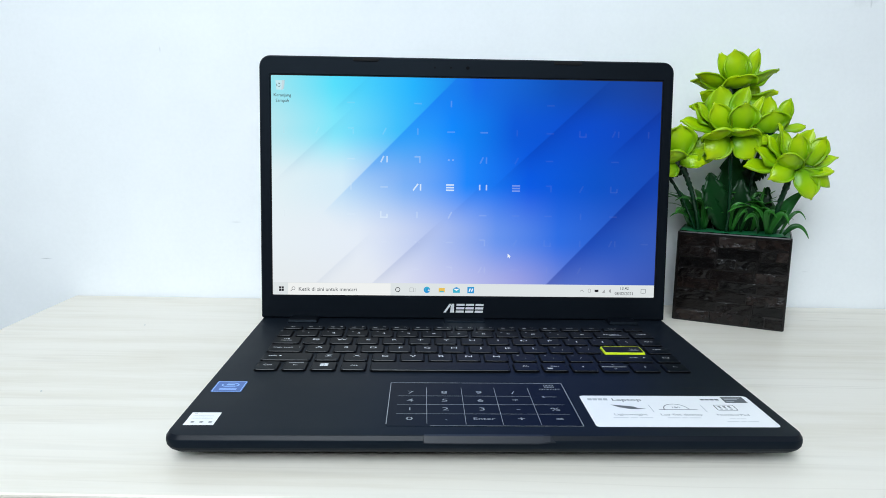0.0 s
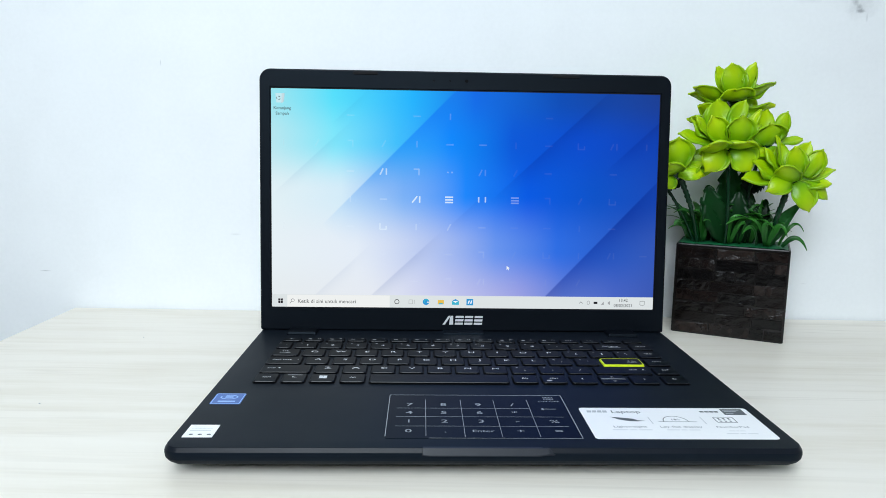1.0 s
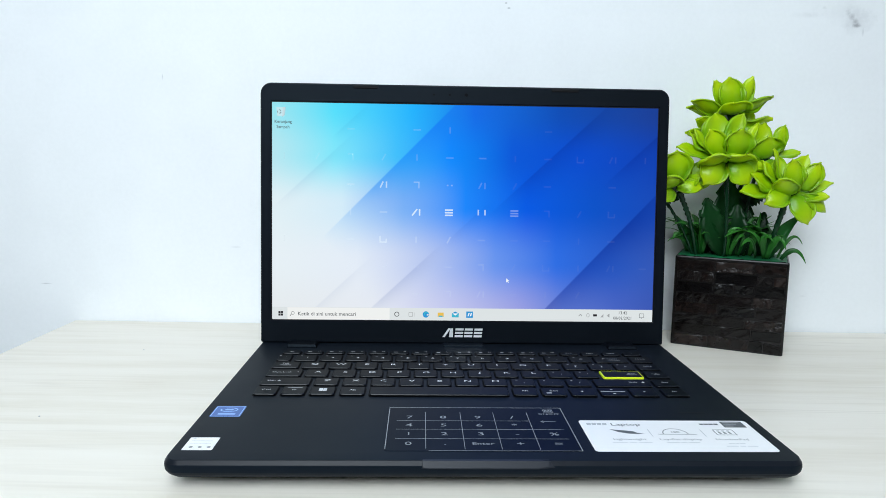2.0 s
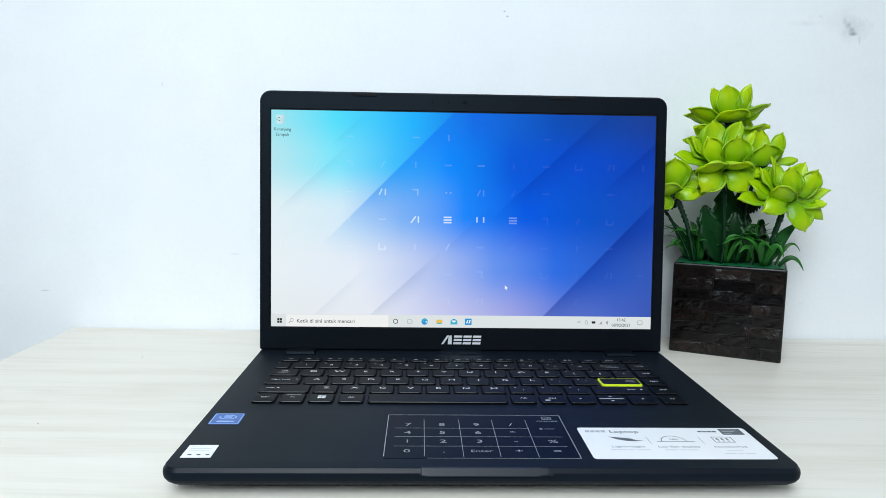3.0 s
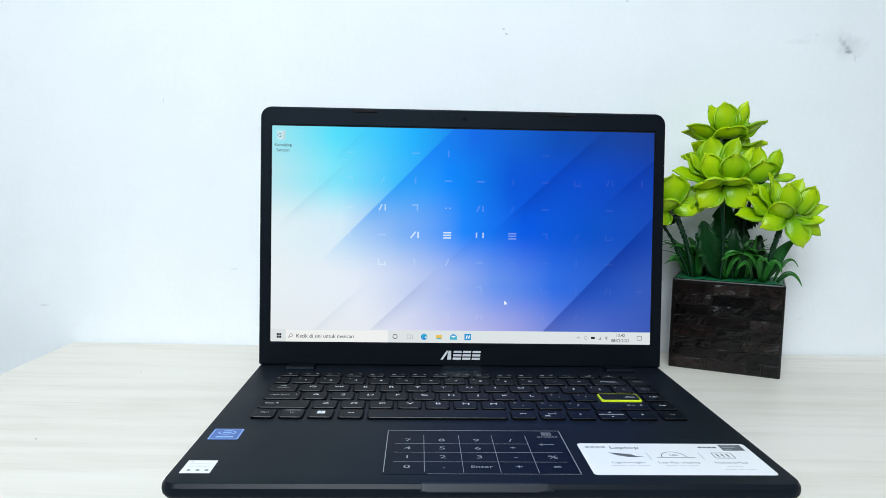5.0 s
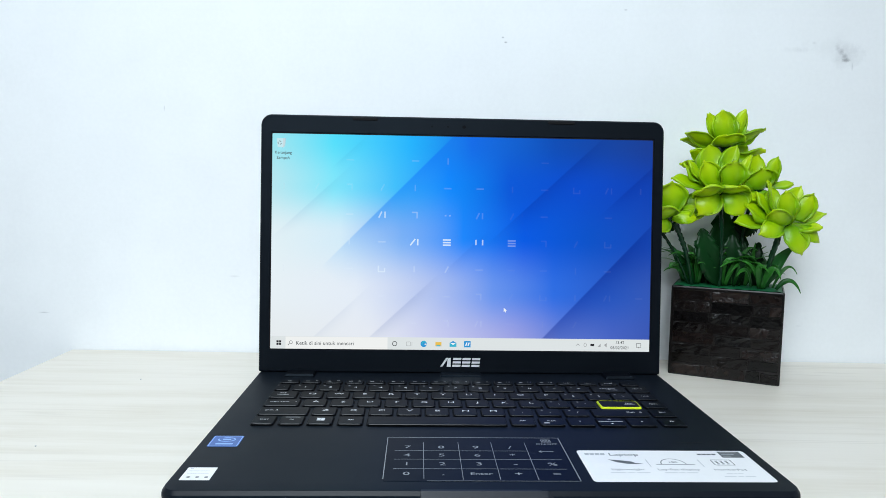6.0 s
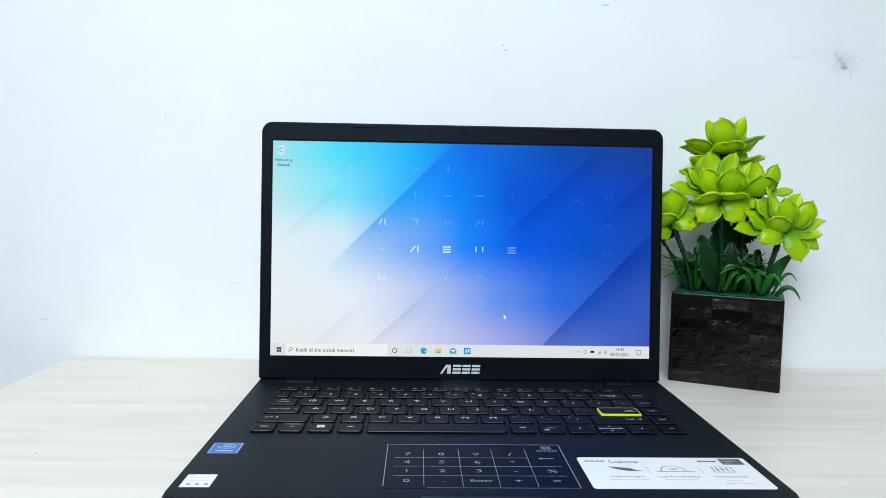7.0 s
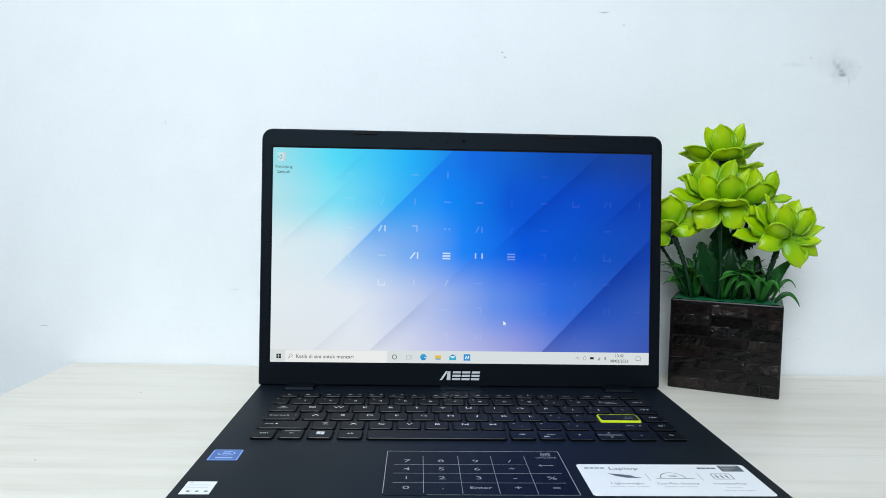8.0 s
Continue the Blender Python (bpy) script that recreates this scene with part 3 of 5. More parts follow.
for row, ((y0, y1), caps) in enumerate(ROWS):
    y0, y1 = y0 - 2.8, y1 - 2.8
    for x0, x1, word in caps:
        w = round(x1 - x0, 1)
        if (row == 0, w) not in CAPS:
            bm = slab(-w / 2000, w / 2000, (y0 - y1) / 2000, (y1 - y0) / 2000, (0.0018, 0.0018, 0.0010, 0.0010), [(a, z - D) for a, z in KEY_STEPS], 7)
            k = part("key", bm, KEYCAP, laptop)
            # lower faces of the cap carry their shade as a darker colour
            k.data.materials.append(KEY_SHADE)
            # front bevels get the highlight line through their own material
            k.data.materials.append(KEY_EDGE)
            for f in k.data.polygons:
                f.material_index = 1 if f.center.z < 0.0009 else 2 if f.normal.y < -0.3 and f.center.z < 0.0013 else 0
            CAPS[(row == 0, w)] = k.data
        else:
            k = new("key", CAPS[(row == 0, w)])
            k.parent = laptop
        k.location = ((x0 + x1) / 2000, (y0 + y1) / 2000, D)
        z = KEY_TOP - D
        hw, hd = w / 2000, (y1 - y0) / 2000
        if row == 0:
            bm = bmesh.new()
            box(bm, -0.0042, -0.0015, -0.0004, 0.0007, z, z + 0.00003)
            if word.startswith("F"):
                part("icon", bm, MID_PRINT, k)
                write(word, 0.0017, 0.0040, 0.0012, z, LEGEND, k, wide=1.2)
            else:
                bm.free()
                write(word, 0.0019, 0, 0, z, LEGEND, k, wide=1.2)
        elif word == "start":
            for sx in (-1, 1):
                for sy in (-1, 1):
                    part("icon", box(bmesh.new(), sx * 0.0013 - 0.0012, sx * 0.0013 + 0.0012, sy * 0.0013 - 0.0012 + 0.001, sy * 0.0013 + 0.0012 + 0.001, z, z + 0.00003), LEGEND, k)
        elif word == "updown":
            part("slit", box(bmesh.new(), -hw + 0.0004, hw - 0.0004, -0.0004, 0.0004, z - 0.0001, z + 0.00004), PALE_INK, k)
            for sy in (1, -1):
                part("arrow", prism(bmesh.new(), [(-0.0012, sy * 0.0035), (0.0012, sy * 0.0035), (0, sy * 0.0035 + sy * 0.0012)][::sy], z, z + 0.00003), LEGEND, k)
        elif word in "<>" and word:
            s = 1 if word == ">" else -1
            part("arrow", prism(bmesh.new(), [(0, -0.001), (s * 0.0014, 0.0), (0, 0.001)][::s], z, z + 0.00003), LEGEND, k)
        elif word == "Enter":
            rim = bmesh.new()
            rings = []
            for inset, zz in ((-0.0005, 0.00013), (-0.0003, 0.00125), (0.0005, 0.00156), (0.0006, 0.0013)):
                rings.append([(x, y, zz) for x, y in round_rect(-hw + inset, hw - inset, -hd + inset, hd - inset, 0.0018, 5)])
            part("rim", loft(rim, rings, False, False), LIME_RIM, k, "fluorescent yellow painted key edge")
            write("Enter", 0.0021, hw - 0.0062, 0.0010, z + 0.00004, LEGEND, k, wide=1.2)
            part("print_bar", box(bmesh.new(), hw - 0.0105, hw - 0.003, -0.0016, -0.0012, z, z + 0.00004), PALE_INK, k)
        elif word in SMALL:
            n = SMALL[word] * 1.25 / 1000
            if word == "Shift" and x0 > 0:
                write(word, n, hw - 0.011, 0.0005, z, LEGEND, k, wide=1.25)
                part("icon", prism(bmesh.new(), [(hw - 0.0052, 0), (hw - 0.0030, 0), (hw - 0.0041, 0.0018)], z, z + 0.00003), LEGEND, k)
            elif word == "Shift":
                write(word, n, -hw + 0.0065, 0.0005, z, LEGEND, k, wide=1.25)
                part("icon", prism(bmesh.new(), [(-hw + 0.0105, 0), (-hw + 0.0127, 0), (-hw + 0.0116, 0.0018)], z, z + 0.00003), LEGEND, k)
            elif word == "Caps Lock":
                write(word, n, -hw + 0.0098, 0.0005, z, LEGEND, k, wide=1.2)
                part("indicator", prism(bmesh.new(), ellipse(hw - 0.0025, 0.001, 0.0005, 0.0005, 8), z, z + 0.00003), LEGEND, k)
            elif word == "Tab":
                write(word, n, -0.001, 0.0025, z, LEGEND, k, wide=1.2)
                part("print_bar", box(bmesh.new(), -0.0045, 0.0035, -0.0016, -0.0010, z, z + 0.00003), LEGEND, k)
            else:
                write(word, n, 0, 0.0005, z, LEGEND, k, wide=1.2)
                if word == "Fn" and x0 < 0:
                    part("print_bar", box(bmesh.new(), -0.0048, 0.0048, 0.0043, 0.0051, z, z + 0.00003), MID_PRINT, k)
                if word == "Ctrl" and x0 > 0:
                    part("icon", box(bmesh.new(), -0.0052, -0.0018, -0.0045, -0.0025, z, z + 0.00003), MID_PRINT, k)
                if word == "Backspace":
                    part("print_bar", box(bmesh.new(), -0.002, 0.007, -0.0030, -0.0025, z, z + 0.00003), PALE_INK, k)
        elif word:
            letter = word.isalpha()
            write(word, 0.0047 if letter else 0.0038, 0.0004 if letter else 0.001, 0.0012 if letter else -0.0006, z, LEGEND, k, wide=1.5)
            if not letter:
                part("print_bar", box(bmesh.new(), -0.0045, -0.0032, 0.0031, 0.0039, z, z + 0.00003), MID_PRINT, k)

# touchpad with its printed number grid
pad = part("touchpad", slab(-0.0530, 0.0505, 0.0105, 0.0730, 0.0012, [(0, D - 0.0002), (0, D + 0.0001), (0.0002, D + 0.00016)]), PAD, laptop)
PZ = D + 0.00018
for ax, ay, bx, by, w in ((-0.0528, 0.0728, 0.0503, 0.0728, 0.00045), (-0.0528, 0.0130, -0.0528, 0.0728, 0.00045), (0.0503, 0.0108, 0.0503, 0.0728, 0.00045), (-0.030, 0.0108, 0.0503, 0.0108, 0.00035),
                          (-0.0315, 0.0135, -0.0315, 0.0650, 0.0003), (-0.0110, 0.0125, -0.0110, 0.0650, 0.0003), (0.0085, 0.0125, 0.0085, 0.0650, 0.0003), (0.0285, 0.0122, 0.0285, 0.0650, 0.0003),
                          (-0.0480, 0.0518, 0.0285, 0.0518, 0.0003), (-0.0480, 0.0392, 0.0460, 0.0392, 0.0003), (-0.0480, 0.0262, 0.0460, 0.0262, 0.0003)):
    part("printed_line", bar(bmesh.new(), ax, ay, bx, by, w, PZ, PZ + 0.00003), PRINT, pad)
for r, row in enumerate(("789/", "456*", "123-%", "0.#+=")):
    for q, s in enumerate(row):
        x, y = (-0.0408, -0.0212, -0.0010, 0.0190, 0.0395)[q], (0.0572, 0.0452, 0.0328, 0.0198)[r]
        if s == "#":
            write("Enter", 0.0042, x, y, PZ, PRINT, pad, "digit", 1.3)
        else:
            write(s, 0.0058, x, y, PZ, PRINT, pad, "digit", 1.4 if s != "1" else 1.1)
arrow = bar(bmesh.new(), 0.0350, 0.0510, 0.0435, 0.0510, 0.0005, PZ, PZ + 0.00003)
for side in (-1, 1):
    bar(arrow, 0.0351, 0.0510, 0.0366, 0.0510 + side * 0.0014, 0.0005, PZ + 0.00001, PZ + 0.00004)
part("back_arrow", arrow, PRINT, pad)
write("ON/OFF", 0.0027, 0.0415, 0.0628, PZ, PRINT, pad, "legend", 1.3)
keypad = bmesh.new()
for k in range(4):
    box(keypad, 0.0390 + 0.0018 * k, 0.0393 + 0.0018 * k, 0.0655, 0.0700, PZ, PZ + 0.00003)
for y in (0.0655, 0.0697):
    box(keypad, 0.0393, 0.0444, y, y + 0.0004, PZ, PZ + 0.00002)
for k in range(3):
    for y in (0.0665, 0.0682):
        box(keypad, 0.0397 + 0.0018 * k, 0.0405 + 0.0018 * k, y, y + 0.0007, PZ, PZ + 0.00002)
part("icon", keypad, PRINT, pad)

# stickers on the palm rest
chip = part("blue_sticker", slab(-0.1565, -0.1388, 0.0570, 0.0742, 0.0012, [(0, D), (0, D + 0.0001), (0.0001, D + 0.00014)]), BLUE_LABEL, laptop, "small square blue foil sticker")
SZ = D + 0.00016
frame_bars = bmesh.new()
for ax, ay, bx, by in ((-0.1558, 0.0577, -0.1395, 0.0577), (-0.1395, 0.0577, -0.1395, 0.0735), (-0.1395, 0.0735, -0.1558, 0.0735), (-0.1558, 0.0735, -0.1558, 0.0577)):
    bar(frame_bars, ax, ay, bx, by, 0.0005, SZ, SZ + 0.00002)
part("printed_border", frame_bars, BLUE_PRINT, chip)
part("printed_oval", ring_shape(bmesh.new(), -0.1476, 0.0680, 0.0052, 0.0034, 0.0008, SZ, 24, -200, 120), BLUE_PRINT, chip)
part("print_bar", box(bmesh.new(), -0.1500, -0.1452, 0.0672, 0.0690, SZ, SZ + 0.00002), BLUE_PRINT, chip)
part("print_bar", box(bmesh.new(), -0.1525, -0.1425, 0.0602, 0.0622, SZ, SZ + 0.00002), BLUE_PRINT, chip)
spec = part("white_sticker", slab(-0.1568, -0.1413, 0.0112, 0.0272, 0.0004, [(0, D), (0, D + 0.0001), (0.0001, D + 0.00014)]), WHITE_LABEL, laptop, "small white paper sticker")
for k in range(3):
    part("printed_dot", prism(bmesh.new(), ellipse(-0.1530 + 0.0046 * k, 0.0147, 0.0011, 0.0008, 12), SZ, SZ + 0.00002), INK, spec)
for y in (0.0255, 0.0225, 0.0195):
    part("print_bar", box(bmesh.new(), -0.1550, -0.1535 if y > 0.025 else -0.1440, y - 0.0002, y + 0.0002, SZ, SZ + 0.00002), PALE_INK, spec)

tag = part("feature_label", slab(0.0570, 0.1550, 0.0104, 0.0535, 0.0022, [(0, D), (0, D + 0.0001), (0.0001, D + 0.00014)]), WHITE_LABEL, laptop, "large white glossy label with grey printing")
for k in range(4):
    part("print_bar", prism(bmesh.new(), [(0.0606 + 0.0030 * k, 0.0462), (0.0631 + 0.0030 * k, 0.0462), (0.0634 + 0.0030 * k, 0.0492), (0.0609 + 0.0030 * k, 0.0492)], SZ, SZ + 0.00002), PALE_INK, tag)
write("Laptop", 0.0056, 0.0748, 0.0472, SZ, INK, tag, "word", 1.1, True)


def small_print_line(x0, x1, y0, y1):
    """A line of small print too fine to read, as word-long bars."""
    step = (x1 - x0) / 13
    for a, b in ((0, 5), (5.6, 8), (8.6, 13)):
        part("print_bar", box(bmesh.new(), x0 + a * step, x0 + b * step, y0, y1, SZ, SZ + 0.00002), HAZE_INK, tag)


feather = [(0.0720, 0.0400), (0.0760, 0.0362), (0.0815, 0.0338), (0.0862, 0.0336), (0.0905, 0.0345), (0.0863, 0.0350), (0.0845, 0.0372), (0.0800, 0.0384), (0.0762, 0.0392)]
part("feather_drawing", prism(bmesh.new(), feather, SZ, SZ + 0.00002), INK, tag)
write("Lightweight", 0.0036, 0.0795, 0.0262, SZ, WORD_INK, tag, "word", 1.1)
small_print_line(0.0690, 0.0905, 0.0215, 0.0226)
arc = ring_shape(bmesh.new(), 0.1075, 0.0335, 0.0072, 0.0078, 0.0005, SZ + 0.00002, 20, 0, 180)
bar(arc, 0.0975, 0.0332, 0.1190, 0.0332, 0.0005, SZ, SZ + 0.00002)
part("arc_drawing", arc, INK, tag)
write("180", 0.0032, 0.1078, 0.0362, SZ, INK, tag, "word", 1.1)
write("Lay-flat display", 0.0036, 0.1075, 0.0262, SZ, WORD_INK, tag, "word", 1.1)
small_print_line(0.0985, 0.1165, 0.0215, 0.0226)
for x in (0.0935, 0.1232):
    part("divider", bar(bmesh.new(), x, 0.0300, x, 0.0400, 0.0004, SZ, SZ + 0.00002), PALE_INK, tag)
grid = bmesh.new()
for ax, ay, bx, by in ((0.1305, 0.0325, 0.1415, 0.0325), (0.1415, 0.0325, 0.1415, 0.0398), (0.1415, 0.0398, 0.1305, 0.0398), (0.1305, 0.0398, 0.1305, 0.0325)):
    bar(grid, ax, ay, bx, by, 0.0005, SZ, SZ + 0.00002)
for k in range(3):
    for j in range(3):
        box(grid, 0.1322 + 0.0028 * k, 0.1336 + 0.0028 * k, 0.0337 + 0.0019 * j, 0.0347 + 0.0019 * j, SZ, SZ + 0.00002)
part("pad_drawing", grid, INK, tag)
write("NumberPad", 0.0034, 0.1360, 0.0262, SZ, WORD_INK, tag, "word", 1.1)
small_print_line(0.1318, 0.1408, 0.0205, 0.0214)
small_print_line(0.1290, 0.1460, 0.0168, 0.0178)
for k in range(4):
    part("print_bar", box(bmesh.new(), 0.1262 + 0.0028 * k, 0.1285 + 0.0028 * k, 0.0468, 0.0488, SZ, SZ + 0.00002), INK, tag)
for y in (0.0450, 0.0478, 0.0500):
    part("print_bar", box(bmesh.new(), 0.1405, 0.1500 - 10 * (0.05 - y) * 0.1, y, y + 0.0007, SZ + 0.00003, SZ + 0.00004), PALE_INK, tag)
part("dark_stamp", box(bmesh.new(), 0.1392, 0.1520, 0.0432, 0.0520, SZ, SZ + 0.00002), INK, tag)
part("small_print", box(bmesh.new(), 0.121, 0.137, 0.0655, 0.0675, D, D + 0.00004), FAINT, laptop)

# ---- the lid ----
LEAN = math.atan2(0.0135, 0.1735)
LID = Matrix(((1, 0, 0, 0), (0, math.sin(LEAN), -math.cos(LEAN), 0.2195), (0, math.cos(LEAN), math.sin(LEAN), 0.035), (0, 0, 0, 1)))
V0, V1 = -0.0187, 0.1886
RAD = (0.0015, 0.0015, 0.0085, 0.0085)
lid = part("lid", slab(-LX, LX, V0 + 0.0004, V1, RAD, [(0.0022, -0.0058), (0.0006, -0.0048), (0, -0.0034), (0, -0.0012), (0.0004, -0.0006)], 7), SHELL, laptop)
lid.matrix_basis = LID
bez = bmesh.new()
rings = [[(x, y, z) for x, y in round_rect(-LX + i, LX - i, V0 + i, V1 - i, [max(r - i, 0.0008) for r in RAD], 7)] for i, z in ((0.0009, -0.0007), (0.0006, 0.0002), (0.0010, 0.0009), (0.0016, 0.0011))]
rings += [[(x, y, z) for x, y in round_rect(-0.1552 + i, 0.1552 - i, -0.0005 + i, 0.1745 - i, 0.0008, 7)] for i, z in ((0, 0.0011), (0.0003, 0.0008), (0.0006, -0.0002))]
bezel = part("bezel", loft(bez, rings, False, False), BEZEL, laptop)
bezel.matrix_basis = LID
BZ = 0.0011
for x0, x1 in ((-0.0903, -0.0703), (0.0673, 0.0893)):
    part("rubber_bumper", slab(x0, x1, 0.1848, 0.1872, 0.0011, [(0, BZ - 0.0003), (0, BZ + 0.0004), (0.0004, BZ + 0.0008)]), RUBBER, bezel)
part("camera_lens", prism(bmesh.new(), ellipse(-0.0006, 0.1811, 0.0014, 0.0013, 16), BZ - 0.0002, BZ + 0.0001), GLASS_DOT, bezel)
for x in (-0.0137, -0.0264):
    part("microphone_hole", prism(bmesh.new(), ellipse(x, 0.1810, 0.0008, 0.0008, 10), BZ - 0.0002, BZ + 0.0001), GLASS_DOT, bezel)
# maker's mark on the chin, as plain slanted blocks
LZ = BZ + 0.0001
mark = part("maker_mark", bmesh.new(), SILVER, bezel, "silver printed maker's mark")
for pts in (((-0.0172, -0.0130), (-0.0153, -0.0130), (-0.0105, -0.0058), (-0.0124, -0.0058)), ((-0.0118, -0.0130), (-0.0086, -0.0130), (-0.0086, -0.0058), (-0.0102, -0.0058), (-0.0112, -0.0072))):
    part("block", prism(bmesh.new(), pts, BZ - 0.0001, LZ), SILVER, mark)
for x in (-0.0074, 0.0002, 0.0080):
    for y0, y1, dx in ((-0.0130, -0.0113, 0), (-0.0103, -0.0086, 0.0003), (-0.0075, -0.0058, 0.0006)):
        part("block", prism(bmesh.new(), [(x + dx, y0), (x + dx + 0.0066, y0), (x + dx + 0.0069, y1), (x + dx + 0.0003, y1)], BZ - 0.0001, LZ), SILVER, mark)

# ---- the lit display ----
SW, SH = 0.1547, 0.1740
sc = bmesh.new()
f = sc.faces.new([sc.verts.new((x, y, 0)) for x, y in ((-SW, 0), (SW, 0), (SW, SH), (-SW, SH))])
uv = sc.loops.layers.uv.new("UVMap")
for l in f.loops:
    l[uv].uv = ((l.vert.co.x + SW) / (2 * SW), l.vert.co.y / SH)
screen = part("screen", sc, PICTURE, laptop, "lit display with a blue diagonal desktop picture")
screen.matrix_basis = LID
gasket = bmesh.new()
rings = [[(x, y, z) for x, y in round_rect(-a, a, b, c, 0.0006, 4)] for a, b, c, z in ((0.1553, -0.0006, 0.1746, -0.0001), (0.1553, -0.0006, 0.1746, 0.0005), (0.1542, 0.0004, 0.1733, 0.0005), (0.1542, 0.0004, 0.1733, 0.00002))]
part("gasket", loft(gasket, rings, False, False), RUBBER, laptop).matrix_basis = LID
Z1, Z2, Z3 = 0.00004, 0.00008, 0.00012


def lit(name, bm, mat):
    return part(name, bm, mat, screen)


def flat(x0, x1, y0, y1, z):
    return polygon(bmesh.new(), ((x0, y0), (x1, y0), (x1, y1), (x0, y1)), z)


lit("taskbar", flat(-SW, SW, 0, 0.0104, Z1), BAR_LIT)
lit("search_box", flat(-0.1420, -0.0600, 0.0004, 0.0101, Z2), BOX_LIT)
write("Ketik di sini untuk mencari", 0.0043, -0.1335, 0.0049, Z3, GREY_LIT, screen, "word", 1.0, True)
lens = ring_shape(bmesh.new(), -0.1377, 0.0056, 0.0014, 0.0014, 0.0003, Z3, 16)
bar(lens, -0.1388, 0.0045, -0.1400, 0.0032, 0.0004, Z3 - 0.00001, Z3)
lit("search_icon", lens, GREY_LIT)
for sx in (0, 1):
    for sy in (0, 1):
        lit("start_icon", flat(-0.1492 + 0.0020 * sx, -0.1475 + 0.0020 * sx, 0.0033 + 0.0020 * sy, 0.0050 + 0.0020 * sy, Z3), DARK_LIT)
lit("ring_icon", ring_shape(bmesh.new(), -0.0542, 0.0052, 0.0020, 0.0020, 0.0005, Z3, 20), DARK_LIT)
tv = bmesh.new()
for ax, ay, bx, by in ((-0.0445, 0.0035, -0.0445, 0.0067), (-0.0445, 0.0067, -0.0415, 0.0067), (-0.0415, 0.0067, -0.0415, 0.0035), (-0.0415, 0.0035, -0.0445, 0.0035), (-0.0402, 0.0035, -0.0402, 0.0067)):
    bar(tv, ax, ay, bx, by, 0.0003, Z3 - 0.00001, Z3)
lit("view_icon", tv, MID_LIT)
lit("browser_icon", polygon(bmesh.new(), ellipse(-0.0307, 0.0052, 0.0026, 0.0026, 24), Z2), BLUE_LIT)
lit("browser_swirl", ring_shape(bmesh.new(), -0.0303, 0.0056, 0.0021, 0.0019, 0.0009, Z3, 16, 20, 220), TEAL_LIT)
lit("browser_gap", polygon(bmesh.new(), ellipse(-0.0292, 0.0049, 0.0009, 0.0006, 12), Z3 + 0.00002), BAR_LIT)
lit("folder_icon", flat(-0.0212, -0.0163, 0.0033, 0.0068, Z2), YELLOW_LIT)
lit("folder_front", flat(-0.0204, -0.0171, 0.0033, 0.0043, Z3), TEAL_LIT)
lit("mail_icon", flat(-0.0097, -0.0041, 0.0030, 0.0062, Z2), TEAL_LIT)
lit("mail_flap", polygon(bmesh.new(), ((-0.0097, 0.0062), (-0.0041, 0.0062), (-0.0069, 0.0078)), Z2), BLUE_LIT)
lit("mail_fold", polygon(bmesh.new(), ((-0.0092, 0.0062), (-0.0069, 0.0045), (-0.0046, 0.0062)), Z3), WHITE_LIT)
lit("app_icon", flat(0.0020, 0.0074, 0.0027, 0.0079, Z2), BLUE_LIT)
for x in (0.0030, 0.0049):
    lit("app_mark", polygon(bmesh.new(), ((x, 0.0040), (x + 0.0010, 0.0040), (x + 0.0018, 0.0066), (x + 0.0008, 0.0066)), Z3), WHITE_LIT)
chev = bmesh.new()
bar(chev, 0.0938, 0.0050, 0.0952, 0.0064, 0.0003, Z3 - 0.00001, Z3)
bar(chev, 0.0952, 0.0064, 0.0966, 0.0050, 0.0003, Z3 - 0.00001, Z3)
lit("tray_arrow", chev, GREY_LIT)
lit("tray_icon", ring_shape(bmesh.new(), 0.1013, 0.0056, 0.0013, 0.0017, 0.0004, Z3, 12), MID_LIT)
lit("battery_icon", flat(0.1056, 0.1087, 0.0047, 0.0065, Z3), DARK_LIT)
lit("signal_icon", polygon(bmesh.new(), ((0.1115, 0.0040), (0.1140, 0.0040), (0.1140, 0.0068)), Z3), MID_LIT)
lit("sound_icon", polygon(bmesh.new(), ((0.1172, 0.0050), (0.1190, 0.0038), (0.1190, 0.0072), (0.1172, 0.0060)), Z3), MID_LIT)
write("13.42", 0.0034, 0.1298, 0.0077, Z3, GREY_LIT, screen, "word", 1.0)
write("08/02/2021", 0.0034, 0.1298, 0.0034, Z3, GREY_LIT, screen, "word", 1.0)
note = bmesh.new()
for ax, ay, bx, by in ((0.1436, 0.0040, 0.1436, 0.0072), (0.1436, 0.0072, 0.1472, 0.0072), (0.1472, 0.0072, 0.1472, 0.0040), (0.1472, 0.0040, 0.1436, 0.0040), (0.1450, 0.0040, 0.1456, 0.0032)):
    bar(note, ax, ay, bx, by, 0.0003, Z3 - 0.00001, Z3)
lit("note_icon", note, GREY_LIT)
# recycle bin with its caption
lit("bin_icon", polygon(bmesh.new(), ((-0.1500, 0.1622), (-0.1448, 0.1622), (-0.1440, 0.1694), (-0.1508, 0.1694)), Z1), BIN_LIT)
lit("bin_side", polygon(bmesh.new(), ((-0.1462, 0.1616), (-0.1440, 0.1632), (-0.1434, 0.1694), (-0.1458, 0.1694)), Z2), PINK_LIT)
for a in (30, 150, 270):
    lit("bin_arrow", ring_shape(bmesh.new(), -0.1484, 0.1658, 0.0016, 0.0016, 0.0005, Z3, 5, a, a + 75), GREY_LIT)
for k, s in enumerate(("Keranjang", "Sampah")):
    write(s, 0.0034, -0.1455, 0.1580 - 0.0042 * k, Z3, GREY_LIT, screen, "word", 1.0)
